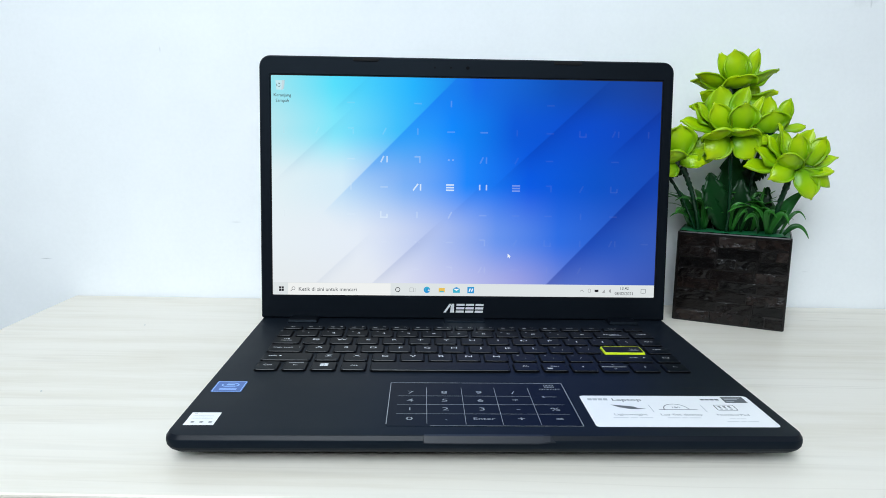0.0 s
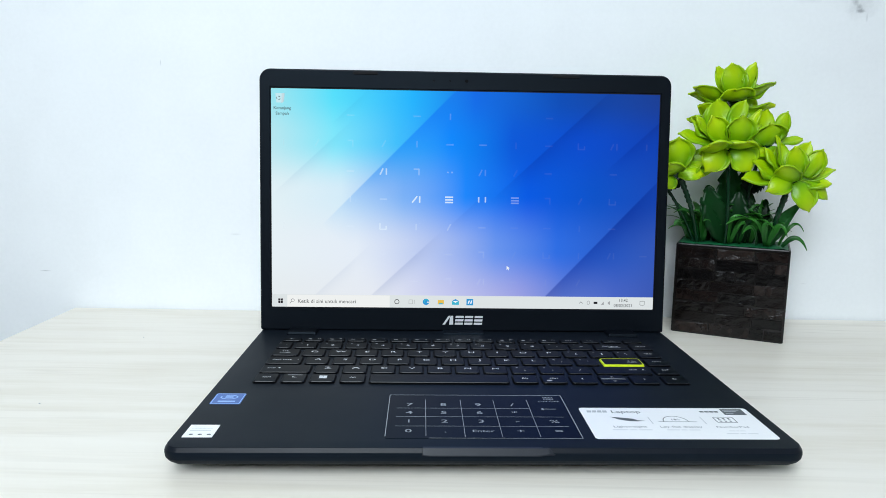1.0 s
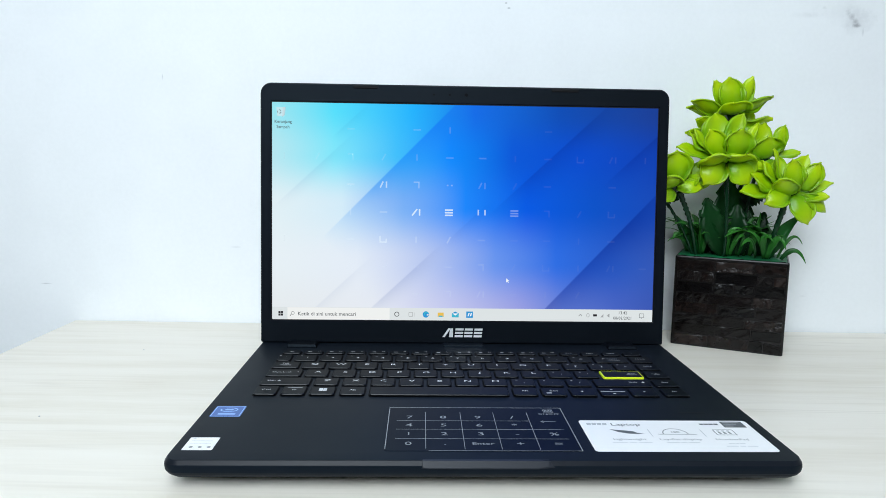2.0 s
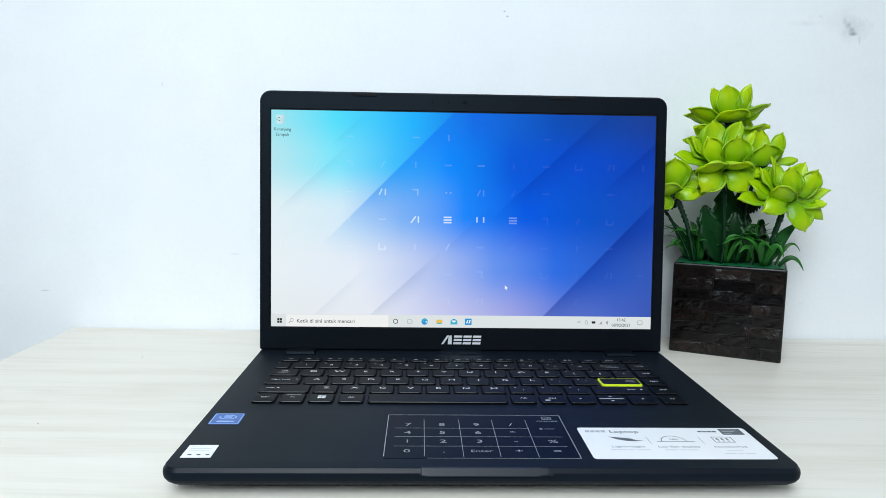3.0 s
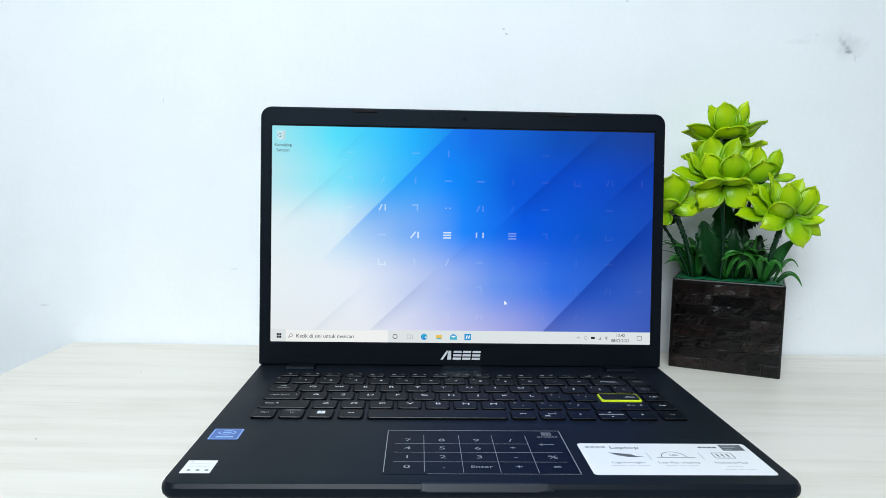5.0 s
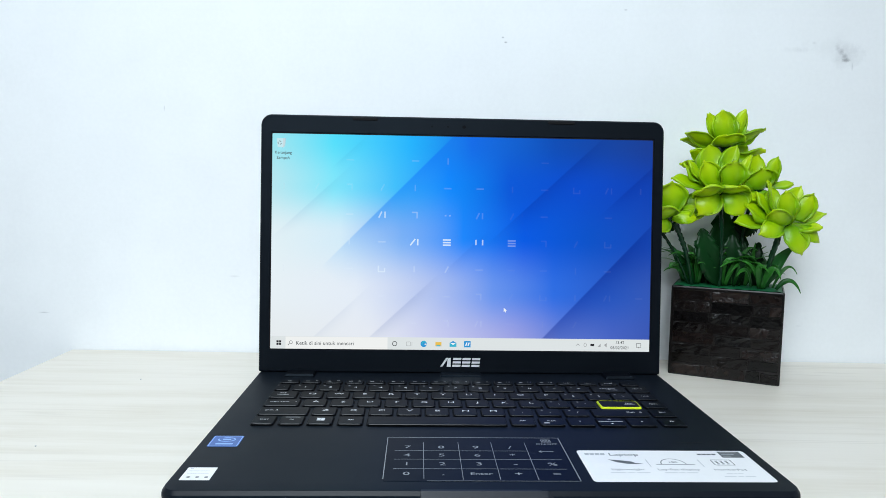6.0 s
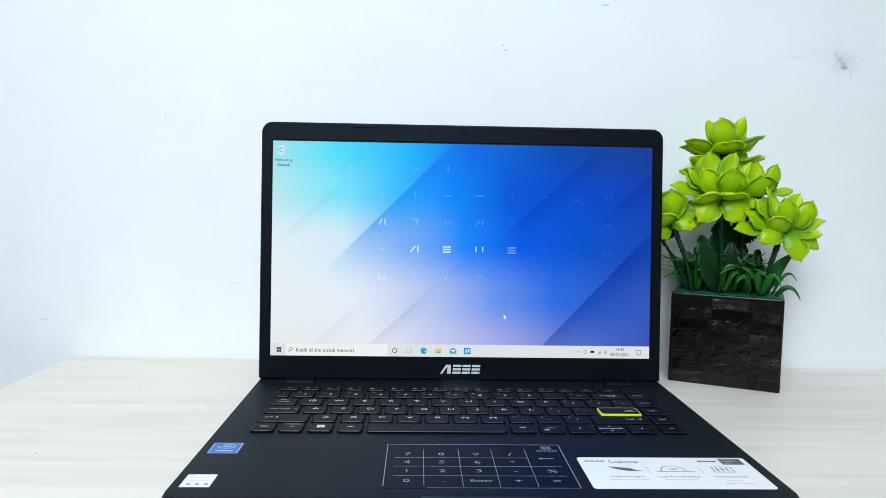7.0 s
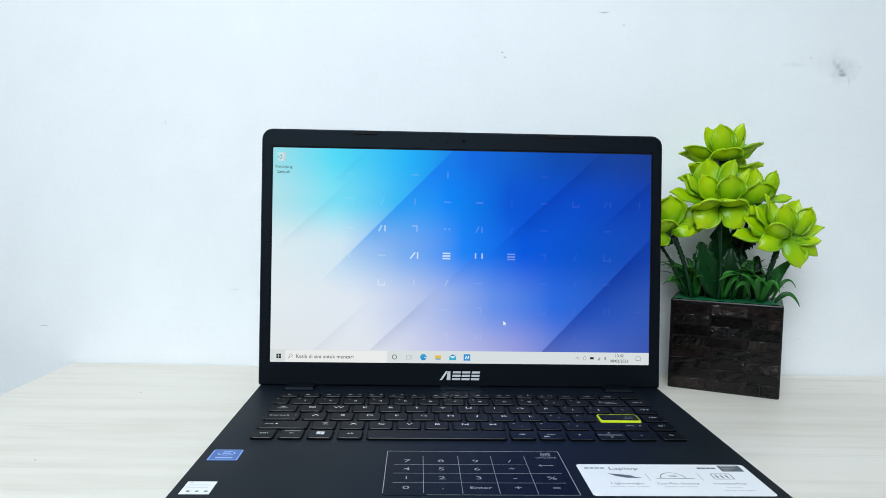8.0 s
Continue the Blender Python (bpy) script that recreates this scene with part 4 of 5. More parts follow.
lit("pointer", polygon(bmesh.new(), ((0.0340, 0.0352), (0.0340, 0.0318), (0.0349, 0.0326), (0.0355, 0.0314), (0.0360, 0.0317), (0.0354, 0.0329), (0.0365, 0.0330)), Z3), WHITE_LIT)
# pale glyphs on a regular grid, as plain strokes, row by row from the bottom
STROKES = {
    "-": ((-0.0030, 0, 0.0030, 0),), "|": ((0, -0.0025, 0, 0.0025),), "/": ((-0.0014, -0.0026, 0.0014, 0.0026),),
    "7": ((-0.0024, 0.0022, 0.0018, 0.0022), (0.0018, 0.0027, 0.0018, -0.0026)), "A": ((-0.0028, -0.0025, -0.0004, 0.0025), (0.0022, -0.0025, 0.0022, 0.0025)),
    "U": ((-0.0026, 0.0026, -0.0026, -0.0022), (-0.0030, -0.0022, 0.0024, -0.0022), (0.0024, -0.0026, 0.0024, 0.0006)), ":": ((-0.0022, 0, -0.0008, 0), (0.0012, 0, 0.0026, 0))}
for j, line in enumerate(("    -7A-|/  ", "  A-:-7/U|A-", "|/-U|/---|- ", " -|-    7/U ", "  -A7:A/- - ", "|/7/|--|-UA|", "  - -|  -   ")):
    for i, mark in enumerate(line, -5):
        if mark == " ":
            continue
        x, y = -0.0130 + 0.0263 * i, 0.0875 + 0.0219 * (j - 3)
        bm = bmesh.new()
        for ax, ay, bx, by in STROKES[mark]:
            bar(bm, x + ax, y + ay, x + bx, y + by, 0.0012, Z1, Z2)
        near = i < 1 and j in (2, 3, 4)
        lit("glyph", bm, GLYPH_MID if near and mark in "AU" else GLYPH_DIM if near and i > -4 else GLYPH_SOFT if i < 2 else GLYPH_FAINT)
for x, mat, pieces in ((-0.0393, GLYPH, ((-0.0034, -0.0026, 0.0006, 0.0026), (0.0026, -0.0026, 0.0026, 0.0026))), (-0.0132, GLYPH, ((-0.0032, -0.0021, 0.0032, -0.0021), (-0.0032, 0, 0.0032, 0), (-0.0032, 0.0021, 0.0032, 0.0021))),
                       (0.0132, GLYPH_MID, ((-0.0027, -0.0018, -0.0027, 0.0026), (0.0027, -0.0018, 0.0027, 0.0026))), (0.0396, GLYPH_DIM, ((-0.0032, -0.0021, 0.0032, -0.0021), (-0.0032, 0, 0.0032, 0), (-0.0032, 0.0021, 0.0032, 0.0021)))):
    bm = bmesh.new()
    for ax, ay, bx, by in pieces:
        bar(bm, x + ax, 0.0876 + ay, x + bx, 0.0876 + by, 0.0012, Z1, Z2)
    lit("glyph", bm, mat)

# ---- the artificial plant in its pot ----
PW, PD, PH = 0.0932, 0.056, 0.0816
FRONT_L = Vector((0.1944, 0.2848, 0))
YAW = radians(-26.5)
plant = empty("potted_plant", Matrix.Translation(FRONT_L) @ Matrix.Rotation(YAW, 4, "Z"), "artificial lime-green flowers in a dark brick-patterned pot", "plant")
INV = plant.matrix_basis.inverted()


def pot_body():
    """Square pot, hollow at the top, with plain rounded corners and a plain rim round the moulded courses."""
    t = 0.0015
    bm = bmesh.new()
    q = lambda i, z: [(x, y, z) for x, y in round_rect(i, PW - i, i, PD - i, 0.0016, 5)]
    return loft(bm, [q(0.0006, 0.0), q(0.0001, 0.0006), q(0.0001, PH - 0.0010), q(0.0006, PH), q(t, PH), q(t + 0.0004, PH - 0.006)])


pot = part("pot", pot_body(), POT, plant, "dark lacquered square pot")
rnd = random.Random(3)


def brick(w, h, rough):
    """One moulded stone with a worn, chamfered face; x along it, z up, y outwards (negative)."""
    bm = bmesh.new()
    c = 0.0007
    xs = [0, c] + [c + (w - 2 * c) * k / 4 for k in (1, 2, 3)] + [w - c, w]
    zs = [0, c, h / 2, h - c, h]
    deep = [rnd.uniform(-1, 1) for _ in range(40)]
    g = []
    for j, z in enumerate(zs):
        line = []
        for i, x in enumerate(xs):
            edge = i in (0, len(xs) - 1) or j in (0, len(zs) - 1)
            y = 0.0003 if edge else -0.00035 + deep[(i * 5 + j) % 40] * (0.00040 if rough else 0.00008)
            line.append(bm.verts.new((x + rnd.uniform(-0.0004, 0.0004) * (0 < i < len(xs) - 1), y, z + 0.0004 * math.sin(i * 1.3 + w * 900) * (j in (0, 1, 3, 4)) * 0.6)))
        g.append(line)
    for j in range(len(zs) - 1):
        for i in range(len(xs) - 1):
            bm.faces.new((g[j][i], g[j][i + 1], g[j + 1][i + 1], g[j + 1][i]))
    rim = g[0] + [r[-1] for r in g[1:-1]] + g[-1][::-1] + [r[0] for r in g[-2:0:-1]]
    back = [bm.verts.new((v.co.x, 0.0016, v.co.z)) for v in rim]
    n = len(rim)
    for k in range(n):
        bm.faces.new((rim[(k + 1) % n], rim[k], back[k], back[(k + 1) % n]))
    return bm


def course(width, joints, m):
    """Eight rows of stones with wandering joints."""
    rows = 8
    for k in range(rows):
        a, b = 0.0010 + (PH - 0.0036) * k / rows, 0.0010 + (PH - 0.0036) * (k + 1) / rows
        cuts = [0.0022] + [c + rnd.uniform(-0.0045, 0.0045) for c in joints] + [width - 0.0016]
        for c, (p, q) in enumerate(zip(cuts, cuts[1:])):
            rough = (k + c) % 2 == 0
            parts = [p, q]
            if rough and rnd.random() < 0.35:
                parts.insert(1, p + (q - p) * rnd.uniform(0.3, 0.75))
            for x0, x1 in zip(parts, parts[1:]):
                lo, hi = rnd.uniform(-0.0006, 0.0008) * (k > 0), rnd.uniform(-0.0008, 0.0006) * (k < rows - 1)
                ob = part("brick", brick(max(x1 - x0 - 0.0006, 0.004), b + hi - a - lo - 0.0005, rough), BRICK_ROUGH if rough else BRICK_SMOOTH, pot)
                ob.matrix_basis = m @ Matrix.Translation((x0 + 0.0003, 0.0, a + lo + 0.0003))


course(PW, (0.0340, 0.0650), Matrix.Identity(4))
course(PD, (0.028,), Matrix.Translation((PW - 0.0008, 0, 0)) @ Matrix.Rotation(radians(90), 4, "Z"))
course(PD, (0.028,), Matrix.Translation((0.0008, PD, 0)) @ Matrix.Rotation(radians(-90), 4, "Z"))
foam = bmesh.new()
nx, ny = 22, 14
gv = [[foam.verts.new((0.0020 + (PW - 0.0040) * i / nx, 0.0020 + (PD - 0.0040) * j / ny, PH + 0.0004 + 0.0008 * noise.noise((i * 0.55, j * 0.55, 0)))) for i in range(nx + 1)] for j in range(ny + 1)]
for j in range(ny):
    for i in range(nx):
        foam.faces.new((gv[j][i], gv[j][i + 1], gv[j + 1][i + 1], gv[j + 1][i]))
part("foam_filling", foam, FOAM, plant, "green foam filling the pot's top")


# how a petal stands in its bloom: the side it cups towards (right, up, towards the front), its foot's reach forward, bow, cup and curl of the tip
PETALS = {"bud": ((0, 0.1, -1), 5, 0.11, 0.28, 0.13), "back": ((0, 0.15, 1), -4, 0.10, 0.26, 0.03), "side": ((0, 0.3, -0.9), 2, 0.13, 0.30, 0.10), "edge": ((0.7, 0.3, 0.7), 0, 0.12, 0.26, 0.10),
          "wing": ((0, 0.75, 0.65), 1, 0.10, 0.20, 0.10), "under": ((0, 0.8, -0.6), 1, 0.10, 0.22, 0.10), "lip": ((0, 1, -0.60), 5, 0.20, 0.20, 0.20), "drop": ((0, -0.35, -1), 4, 0.13, 0.24, -0.10)}
rnd = random.Random(5)


def petal(bloom, kind, base_r, base_u, tip_r, tip_u, tip_f, width):
    """A broad, thick, cupped petal with a wavy rolled rim and a small point; places in millimetres from the bloom's foot."""
    inner, base_f, bow, cup, curl = PETALS[kind]
    a = Vector((base_r, -base_f, base_u)) / 1000
    b = Vector((tip_r, -tip_f, tip_u)) / 1000
    length = (b - a).length
    y = (b - a).normalized()
    n = Vector((inner[0] * (-1 if tip_r > 0 else 1), -inner[2], inner[1]))
    n = (n - y * n.dot(y)).normalized()
    x = y.cross(n)
    w0, phase, nu, nv = width * 1.22 / 1000, rnd.uniform(0, 6.28), 18, 16
    bm = bmesh.new()
    uvl = bm.loops.layers.uv.new("UVMap")
    rows = []
    for i in range(nu + 1):
        u = i / nu
        s = max(0.0, (u - 0.52) / 0.48)
        if u < 0.52:
            w = w0 * (0.46 + 0.54 * math.sin(math.pi / 2 * u / 0.52))
        elif s < 0.78:
            w = w0 * (1 - s ** 2.0) ** 0.85
        else:
            w = w0 * 0.451 * max(0, 1 - (s - 0.78) / 0.22) ** 1.6 + 0.0003
        mid = a + y * (length * u) - n * (length * bow * 4 * u * (1 - u) * (1.15 - 0.3 * u)) - n * (length * curl * max(0, (u - 0.7) / 0.3) ** 2)
        line = []
        for j in range(nv + 1):
            v = 2 * j / nv - 1
            lift = cup * w * (abs(v) ** 2 - 1.15 * abs(v) ** 6) + (0.0013 * math.sin(8 * u + 2.4 * v + phase) + 0.0004 * math.sin(17 * u + phase)) * abs(v) ** 2
            line.append((bm.verts.new(mid + x * (v * w / 2 * (1 - 0.10 * abs(v))) + n * lift), ((v + 1) / 2, u)))
        rows.append(line)
    for i in range(nu):
        for j in range(nv):
            q = (rows[i][j], rows[i][j + 1], rows[i + 1][j + 1], rows[i + 1][j])
            f = bm.faces.new([k[0] for k in q])
            for l, k in zip(f.loops, q):
                l[uvl].uv = k[1]
    bm.normal_update()
    bmesh.ops.solidify(bm, geom=bm.faces[:], thickness=0.0012)
    part("petal", bm, PETAL, bloom, smooth=True)


def calyx():
    bm = bmesh.new()
    rings = []
    for r, z in ((0.0022, -0.010), (0.0030, -0.005), (0.0060, -0.001), (0.0066, 0.002), (0.0060, 0.006), (0.0025, 0.009)):
        rings.append([(r * math.cos(2 * math.pi * k / 10), r * math.sin(2 * math.pi * k / 10), z) for k in range(10)])
    return loft(bm, rings)


def bloom(foot, petals):
    """A lotus-like bloom on its calyx."""
    ob = part("flower", calyx(), STEM, plant, smooth=True)
    ob.matrix_basis = INV @ Matrix.Translation(foot)
    for row in petals:
        petal(ob, *row)


RIGHT, FACE = Vector((0.909, -0.416, 0)), Vector((-0.416, -0.909, 0))
UP = Vector((0, 0, 1))
bloom((0.2393, 0.2920, 0.2088), (
    ("side", -4, 2, -19, 28, 5, 13.4), ("bud", -1, 1, -8, 31, 8, 22.7), ("side", 4, 2, 15, 32, 3, 14.0), ("back", -0, 5, 5, 31, -12, 17.6),
    ("lip", 1, 0, -7, 11, 19, 27.9), ("under", -4, 1, -40, 13, 8, 14.5), ("under", -4, -0, -40, 8, -2, 12.4), ("under", 5, 2, 33, 17, 4, 14.5),
    ("under", 4, 4, 27, 15, -14, 12.4)))
bloom((0.2255, 0.2660, 0.1685), (
    ("back", -3, 8, -6, 40, -10, 25.8), ("back", 3, 11, 18, 40, -8, 15.9), ("edge", -8, 3, -27, 27, 2, 10.9), ("edge", -11, 5, -29, 24, -5, 12.9),
    ("bud", -4, 2, -21, 25, 9, 17.8), ("bud", 7, 2, 6, 26, 11, 25.8), ("edge", 11, 6, 27, 32, -2, 8.9), ("wing", -8, 3, -42, 13, 3, 14.9),
    ("lip", -6, -1, -26, 5, 21, 26.8), ("lip", 6, -1, 7, 7, 21, 27.7), ("drop", -5, -1, -21, -21, 10, 22.8), ("drop", 5, -1, 18, -21, 10, 25.8),
    ("wing", 9, -0, 38, -5, 4, 13.9)))
bloom((0.2771, 0.2540, 0.1406), (
    ("edge", -2, 6, -11, 38, -2, 7.8), ("edge", -6, 5, -20, 29, -4, 13.6), ("bud", 1, 3, -4, 29, 9, 18.4), ("bud", 11, 3, 20, 27, 6, 17.5),
    ("back", 4, 8, 21, 33, -10, 14.6), ("wing", 6, 2, 36, 12, 4, 11.7), ("lip", 1, -0, -18, 16, 15, 20.4), ("wing", 6, -1, 29, 0, 12, 13.6),
    ("drop", 9, -2, 32, -15, 4, 12.6), ("drop", -2, -0, -25, -8, 12, 17.5), ("drop", 2, -2, 15, -25, 9, 21.4), ("wing", -6, 3, -42, 4, 2, 17.0), ("wing", -8, 3, -32, 18, 0, 18.0),
    ("back", -3, 8, -5, 31, -12, 16.5)))
bloom((0.1830, 0.2720, 0.1440), (
    ("bud", 1, 4, -2, 32, 8, 27.0), ("edge", 7, 4, 13, 30, -4, 12.0), ("wing", 6, 3, 36, 22, 4, 23.0), ("wing", 8, 4, 37, 12, 0, 20.0), ("wing", 6, 0, 21, 12, 12, 13.0),
    ("lip", -3, -0, -13, 12, 18, 26.0), ("drop", 3, 0, 23, 0, 10, 13.0), ("drop", -3, -1, -12, -12, 8, 17.0), ("wing", -5, 1, -36, 13, 6, 16.0),
    ("back", -2, 6, -7, 30, -8, 20.0)))
bloom((0.2651, 0.2800, 0.1690), (
    ("bud", 1, 1, -3, 20, 10, 28.4), ("back", -2, 6, 4, 32, -8, 22.3), ("side", 7, 3, 16, 30, 0, 14.2), ("back", -8, 6, -6, 28, -10, 16.2),
    ("wing", 9, 5, 33, 8, 2, 11.2), ("wing", -3, -0, -20, 12, 10, 13.2), ("drop", 3, -1, 6, -15, 6, 20.3), ("drop", -5, -1, -12, -14, 8, 18.3)))
bloom((0.2399, 0.2960, 0.1949), (
    ("under", -4, -0, -42, -1, 4, 12.5), ("under", -7, 2, -32, 10, 6, 15.6), ("under", 7, 2, 36, 12, 4, 15.6), ("back", -0, 2, 0, 22, -6, 17.7),
    ("drop", 13, 2, 28, -6, 4, 15.6), ("back", 11, 3, 24, 17, -4, 15.6)))


def curve_through(a, b, c, d, n=14):
    """Points on a smooth line from a to d, drawn towards b and c."""
    a, b, c, d = (Vector(p) for p in (a, b, c, d))
    return [a * (1 - t) ** 3 + b * (3 * t * (1 - t) ** 2) + c * (3 * t * t * (1 - t)) + d * t ** 3 for t in [k / n for k in range(n + 1)]]


def stem(a, b, c, d, r0=0.0013, r1=0.0017):
    """A knobbly moulded stem, from the foam up to a bloom."""
    pts = curve_through(a, b, c, d, 40)
    bm = tube([INV @ p for p in pts], r0, r1, 9)
    bm.verts.ensure_lookup_table()
    for k, v in enumerate(bm.verts):
        centre = INV @ pts[k // 9]
        v.co = centre + (v.co - centre) * (1 + 0.10 * math.sin(k // 9 * 2.1) + 0.40 * noise.noise(v.co * 400))
    part("stem", bm, STEM, plant, smooth=True)


SZ0 = PH - 0.004
stem((0.2150, 0.292, SZ0), (0.2040, 0.288, 0.100), (0.1940, 0.285, 0.118), (0.1740, 0.284, 0.140), 0.0011, 0.0014)
stem((0.2160, 0.290, SZ0), (0.2080, 0.282, 0.106), (0.2010, 0.280, 0.124), (0.1900, 0.274, 0.140), 0.0014, 0.0026)
stem((0.2340, 0.276, SZ0), (0.2330, 0.268, 0.105), (0.2305, 0.266, 0.130), (0.2265, 0.267, 0.164))
stem((0.2560, 0.282, SZ0), (0.2530, 0.284, 0.105), (0.2545, 0.284, 0.132), (0.2640, 0.282, 0.163))
stem((0.2680, 0.268, SZ0), (0.2715, 0.262, 0.103), (0.2740, 0.260, 0.118), (0.2775, 0.256, 0.135), 0.0017, 0.0026)
stem((0.2500, 0.292, SZ0), (0.2470, 0.296, 0.120), (0.2420, 0.296, 0.160), (0.2393, 0.293, 0.202))


def frond(points, width, face, fold, teeth, name, mat):
    """A leaf or blade along points: tapered, folded along its rib, with a smooth or toothed edge."""
    bm = bmesh.new()
    uvl = bm.loops.layers.uv.new("UVMap")
    rows = []
    last = len(points) - 1
    for i, p in enumerate(points):
        u = i / last
        t = (points[min(i + 1, last)] - points[max(i - 1, 0)]).normalized()
        x = t.cross(face).normalized()
        z = x.cross(t)
        if teeth:
            w = width * (0.10 + 0.90 * math.sin(math.pi * min(1, 0.04 + 0.96 * u) ** 0.85) ** 0.75) * (1 - teeth * (5.5 * u % 1.0) * min(1, 2 * u)) + 0.0002
        else:
            w = width * min(1, 0.40 + 2.0 * u) * (1 - u ** 1.9) + 0.0002
        rows.append([(bm.verts.new(INV @ (p + x * (v * w / 2) + z * (fold * abs(v) * w / 2))), ((v + 1) / 2, u)) for v in (-1, -0.5, 0, 0.5, 1)])
    for i in range(last):
        for j in range(4):
            q = (rows[i][j], rows[i][j + 1], rows[i + 1][j + 1], rows[i + 1][j])
            f = bm.faces.new([k[0] for k in q])
            for l, k in zip(f.loops, q):
                l[uvl].uv = k[1]
    bm.normal_update()
    bmesh.ops.solidify(bm, geom=bm.faces[:], thickness=0.0005)
    part(name, bm, mat, plant, smooth=True)


def leaf_mesh(length, width, bow, fold, name, mat, nu=14):
    """A slim leaf from the origin along +y, folded along its rib and bowed."""
    bm = bmesh.new()
    uvl = bm.loops.layers.uv.new("UVMap")
    rows, y, z = [], 0.0, 0.0
    for a in range(nu + 1):
        u = a / nu
        th = bow * (u - 0.15)
        if a:
            y += length / nu * math.cos(th)
            z += length / nu * math.sin(th)
        w = width * math.sin(math.pi * min(1, 0.06 + 0.94 * u) ** 0.8) ** 0.8 + 0.0003
        line = []
        for v in (-1, -0.5, 0, 0.5, 1):
            line.append((bm.verts.new((v * w / 2, y, z + fold * abs(v) * w / 2)), ((v + 1) / 2, u)))
        rows.append(line)
    for a in range(nu):
        for b in range(4):
            q = (rows[a][b], rows[a][b + 1], rows[a + 1][b + 1], rows[a + 1][b])
            f = bm.faces.new([k[0] for k in q])
            for l, k in zip(f.loops, q):
                l[uvl].uv = k[1]
    bm.normal_update()
    bmesh.ops.solidify(bm, geom=bm.faces[:], thickness=0.0004)
    me = bpy.data.meshes.new(name)
    bm.to_mesh(me)
    bm.free()
    for f in me.polygons:
        f.use_smooth = True
    me.materials.append(mat)
    return me


def stand(me, name, foot, way, face, roll=0.0, size=1.0):
    """Place a leaf with its length along way and its upper side towards face."""
    y = Vector(way).normalized()
    x = y.cross(Vector(face)).normalized()
    z = x.cross(y)
    m = Matrix((x, y, z)).transposed().to_4x4()
    ob = new(name, me)
    ob.parent = plant
    ob.matrix_basis = INV @ Matrix.Translation(foot) @ m @ Matrix.Rotation(roll, 4, "Y") @ Matrix.Scale(size, 4)
    return ob


BLADES = [leaf_mesh(0.044 + 0.005 * k, 0.0078 + 0.0004 * k, radians(-66 - 24 * k), 0.3, "grass_blade", GRASS, 9) for k in range(3)]
rnd = random.Random(12)
for fx, fy, count in ((0.022, 0.034, 14), (0.042, 0.036, 12), (0.058, 0.036, 15), (0.070, 0.034, 14), (0.078, 0.036, 4), (0.032, 0.040, 11), (0.010, 0.036, 7)):
    for k in range(count):
        turn = 2 * math.pi * (k + rnd.uniform(-0.3, 0.3)) / count
        if fx > 0.06 and math.cos(turn) > 0.3:
            continue
        out = RIGHT * math.cos(turn) + FACE * math.sin(turn) * 0.8
        foot = plant.matrix_basis @ Vector((fx + rnd.uniform(-0.003, 0.003), fy + rnd.uniform(-0.003, 0.003), PH - 0.002))
        stand(rnd.choice(BLADES), "grass_blade", foot, UP + out * rnd.uniform(0.05, 0.50), UP * 0.6 - out * 0.8, rnd.uniform(-0.4, 0.4), rnd.uniform(0.78, 1.18))
rnd = random.Random(21)


def leaf(mat, a, b, c, width):
    pts = curve_through(a, Vector(a).lerp(Vector(b), 0.66), Vector(c).lerp(Vector(b), 0.66), c, 33)
    frond(pts, width, Vector((rnd.uniform(-0.45, 0.3), -1, rnd.uniform(0.1, 0.6))), 0.28, 0.34 if mat == LEAF else 0.0, "leaf", mat)


def grass_blade(a, b, c, width):
    pts = curve_through(a, Vector(a).lerp(Vector(b), 0.66), Vector(c).lerp(Vector(b), 0.66), c, 14)
    frond(pts, width * 0.84, Vector((rnd.uniform(-0.4, 0.4), -0.8, 0.7)), 0.3, 0.0, "grass_blade", GRASS)


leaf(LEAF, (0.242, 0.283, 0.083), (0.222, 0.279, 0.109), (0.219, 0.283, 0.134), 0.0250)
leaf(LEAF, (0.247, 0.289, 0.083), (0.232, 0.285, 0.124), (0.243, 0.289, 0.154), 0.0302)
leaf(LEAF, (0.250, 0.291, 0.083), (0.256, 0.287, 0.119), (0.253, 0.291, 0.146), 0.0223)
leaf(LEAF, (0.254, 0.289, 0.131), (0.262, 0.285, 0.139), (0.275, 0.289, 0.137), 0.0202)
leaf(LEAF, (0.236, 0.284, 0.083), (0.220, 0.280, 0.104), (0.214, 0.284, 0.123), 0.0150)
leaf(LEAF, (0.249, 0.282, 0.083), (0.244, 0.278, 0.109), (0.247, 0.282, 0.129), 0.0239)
leaf(BLADE_DARK, (0.268, 0.266, 0.083), (0.276, 0.262, 0.109), (0.297, 0.266, 0.121), 0.0155)
leaf(BLADE_DARK, (0.214, 0.295, 0.083), (0.204, 0.291, 0.105), (0.193, 0.295, 0.120), 0.0122)
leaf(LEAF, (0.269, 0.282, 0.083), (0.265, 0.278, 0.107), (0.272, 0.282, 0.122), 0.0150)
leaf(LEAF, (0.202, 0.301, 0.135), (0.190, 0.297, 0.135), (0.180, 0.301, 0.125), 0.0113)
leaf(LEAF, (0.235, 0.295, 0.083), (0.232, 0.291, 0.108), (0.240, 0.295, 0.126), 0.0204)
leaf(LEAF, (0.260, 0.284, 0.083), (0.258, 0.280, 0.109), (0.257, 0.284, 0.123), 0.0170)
grass_blade((0.217, 0.290, 0.083), (0.208, 0.286, 0.121), (0.190, 0.284, 0.109), 0.0045)
grass_blade((0.217, 0.293, 0.083), (0.200, 0.291, 0.105), (0.188, 0.289, 0.094), 0.0041)
grass_blade((0.217, 0.287, 0.083), (0.220, 0.284, 0.116), (0.206, 0.281, 0.111), 0.0055)
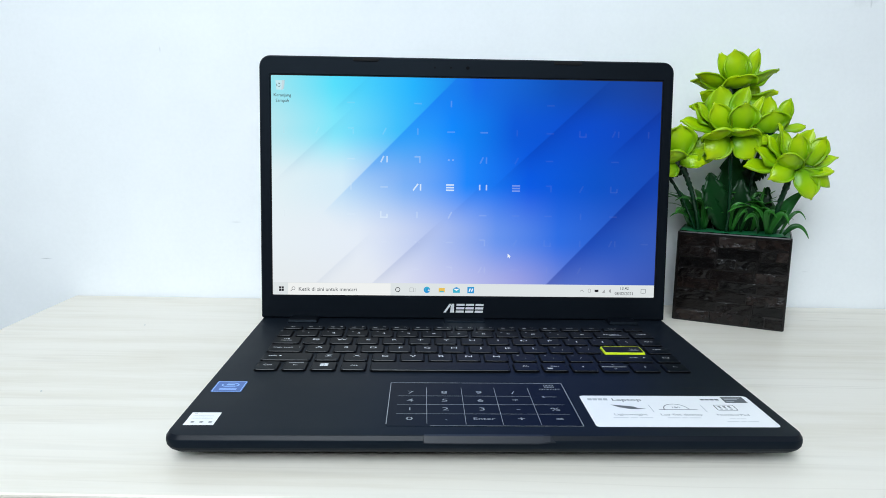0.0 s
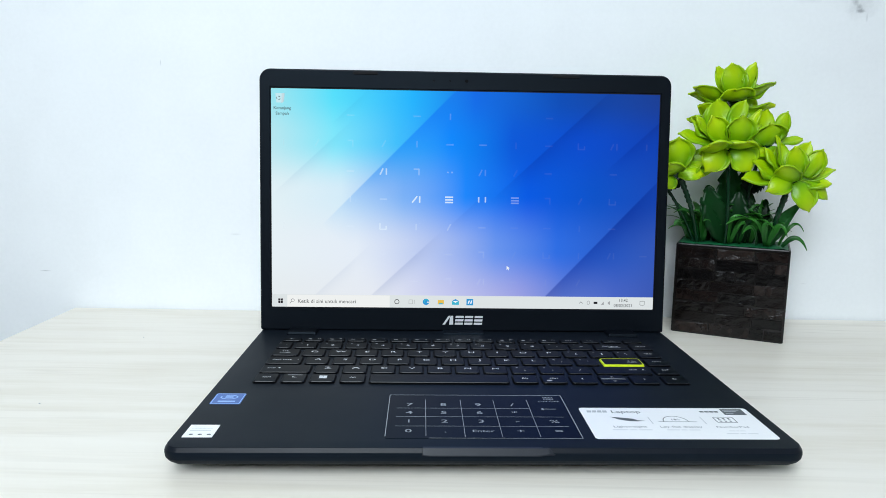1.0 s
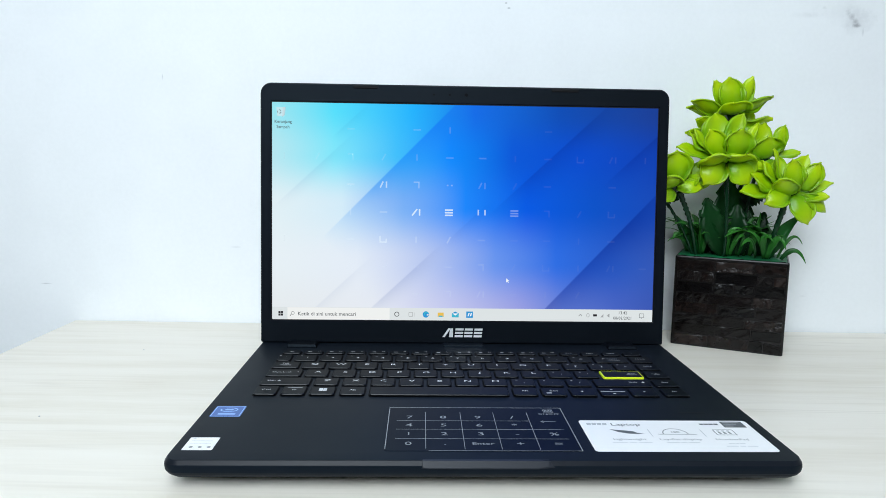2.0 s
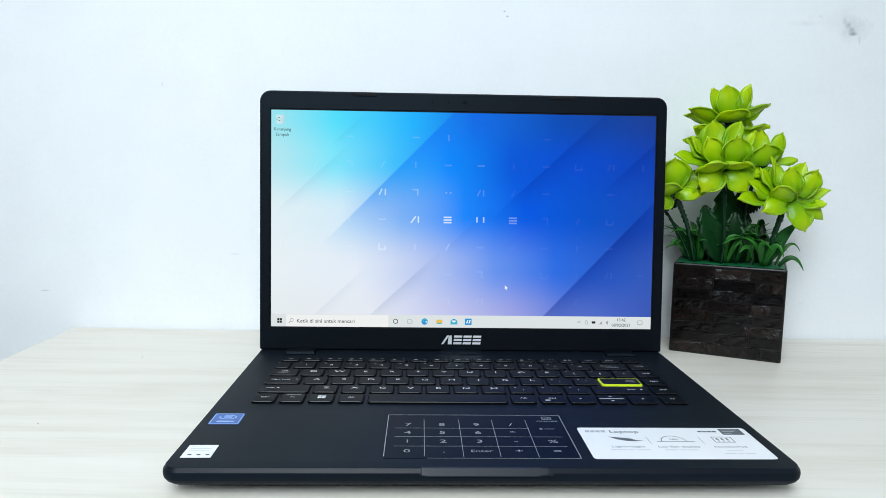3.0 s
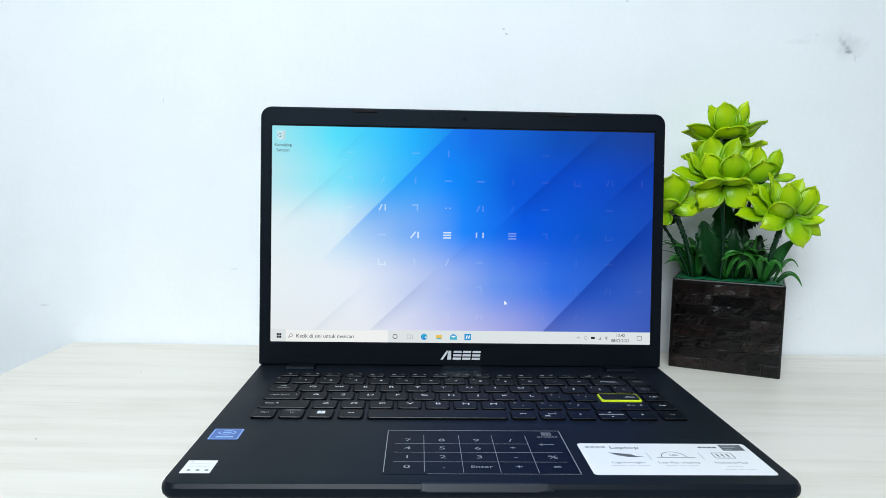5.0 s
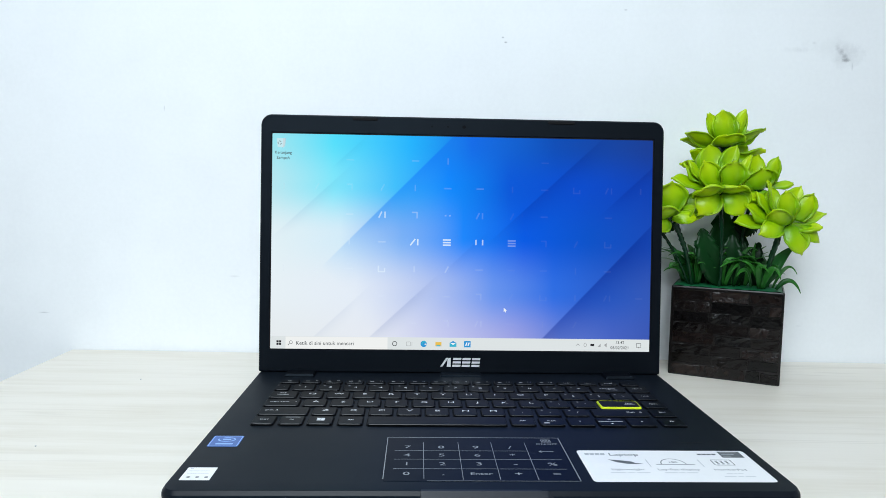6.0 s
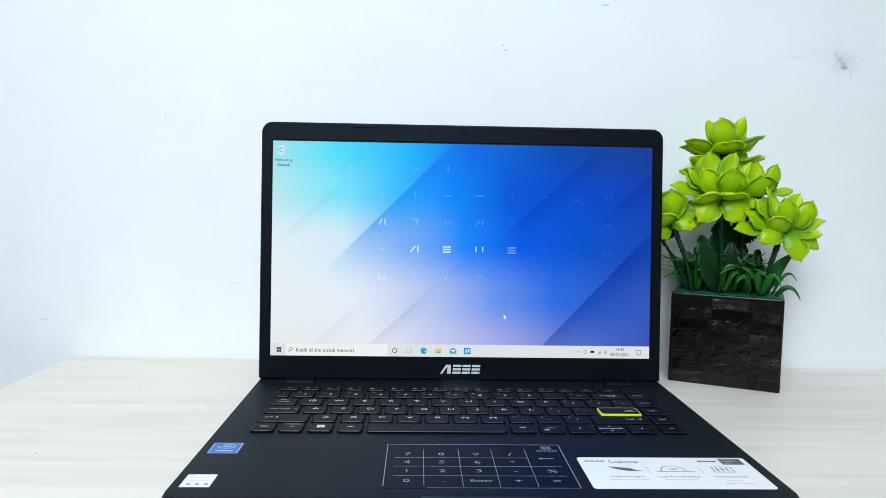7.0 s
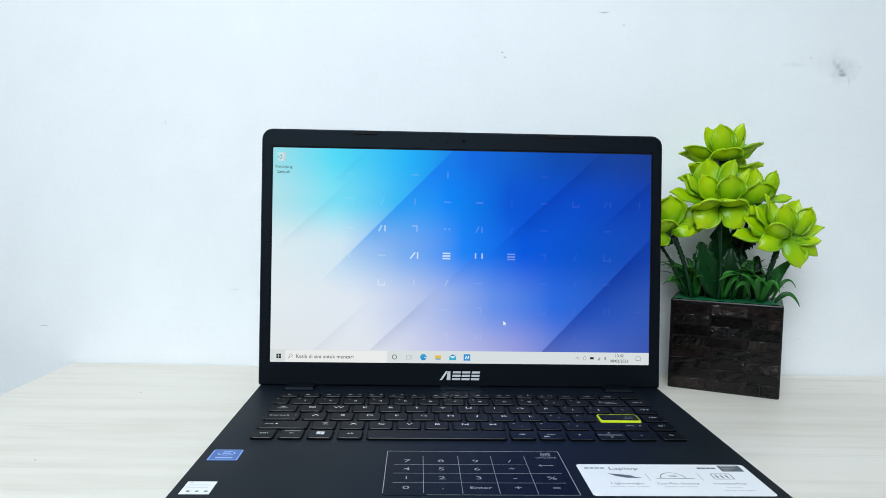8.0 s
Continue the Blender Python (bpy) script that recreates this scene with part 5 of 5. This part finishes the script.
grass_blade((0.220, 0.288, 0.083), (0.224, 0.285, 0.116), (0.230, 0.283, 0.097), 0.0055)
grass_blade((0.222, 0.293, 0.083), (0.217, 0.292, 0.105), (0.224, 0.291, 0.120), 0.0066)
grass_blade((0.239, 0.278, 0.083), (0.233, 0.274, 0.112), (0.247, 0.271, 0.108), 0.0064)
grass_blade((0.241, 0.279, 0.083), (0.249, 0.275, 0.120), (0.266, 0.272, 0.100), 0.0060)
grass_blade((0.246, 0.273, 0.083), (0.253, 0.269, 0.113), (0.240, 0.266, 0.097), 0.0059)
grass_blade((0.255, 0.281, 0.083), (0.253, 0.279, 0.127), (0.269, 0.278, 0.115), 0.0045)
grass_blade((0.259, 0.279, 0.083), (0.265, 0.279, 0.107), (0.267, 0.279, 0.122), 0.0064)
grass_blade((0.264, 0.262, 0.083), (0.256, 0.257, 0.114), (0.268, 0.254, 0.098), 0.0072)
grass_blade((0.266, 0.263, 0.083), (0.257, 0.260, 0.107), (0.246, 0.258, 0.107), 0.0063)
grass_blade((0.271, 0.268, 0.083), (0.271, 0.267, 0.108), (0.280, 0.266, 0.117), 0.0049)
grass_blade((0.266, 0.261, 0.083), (0.273, 0.256, 0.115), (0.278, 0.252, 0.092), 0.0077)
grass_blade((0.277, 0.264, 0.083), (0.288, 0.262, 0.114), (0.297, 0.261, 0.096), 0.0039)
grass_blade((0.276, 0.256, 0.083), (0.286, 0.251, 0.101), (0.294, 0.248, 0.081), 0.0062)
grass_blade((0.249, 0.282, 0.083), (0.249, 0.280, 0.119), (0.261, 0.279, 0.110), 0.0055)
grass_blade((0.231, 0.284, 0.083), (0.225, 0.281, 0.111), (0.215, 0.279, 0.102), 0.0055)
grass_blade((0.258, 0.265, 0.083), (0.252, 0.261, 0.109), (0.241, 0.257, 0.094), 0.0073)


# ---- specks on the table ----
def crumb(x, y, r):
    bm = bmesh.new()
    bmesh.ops.create_icosphere(bm, subdivisions=1, radius=r)
    for v in bm.verts:
        v.co.z = max(-0.25 * r, v.co.z * 0.5)
        v.co *= 0.85 + 0.3 * noise.noise(v.co * 900)
    low = min(v.co.z for v in bm.verts)
    bmesh.ops.translate(bm, verts=bm.verts, vec=(0, 0, -low))
    ob = part("crumb", bm, PALE_INK, None)
    ob.location = (x, y, 0)
    return tagged(ob, "tiny grey crumb lying on the pale table", "crumb", "crumbs on the table")


for x, y, r in CRUMBS:
    crumb(x, y, r)
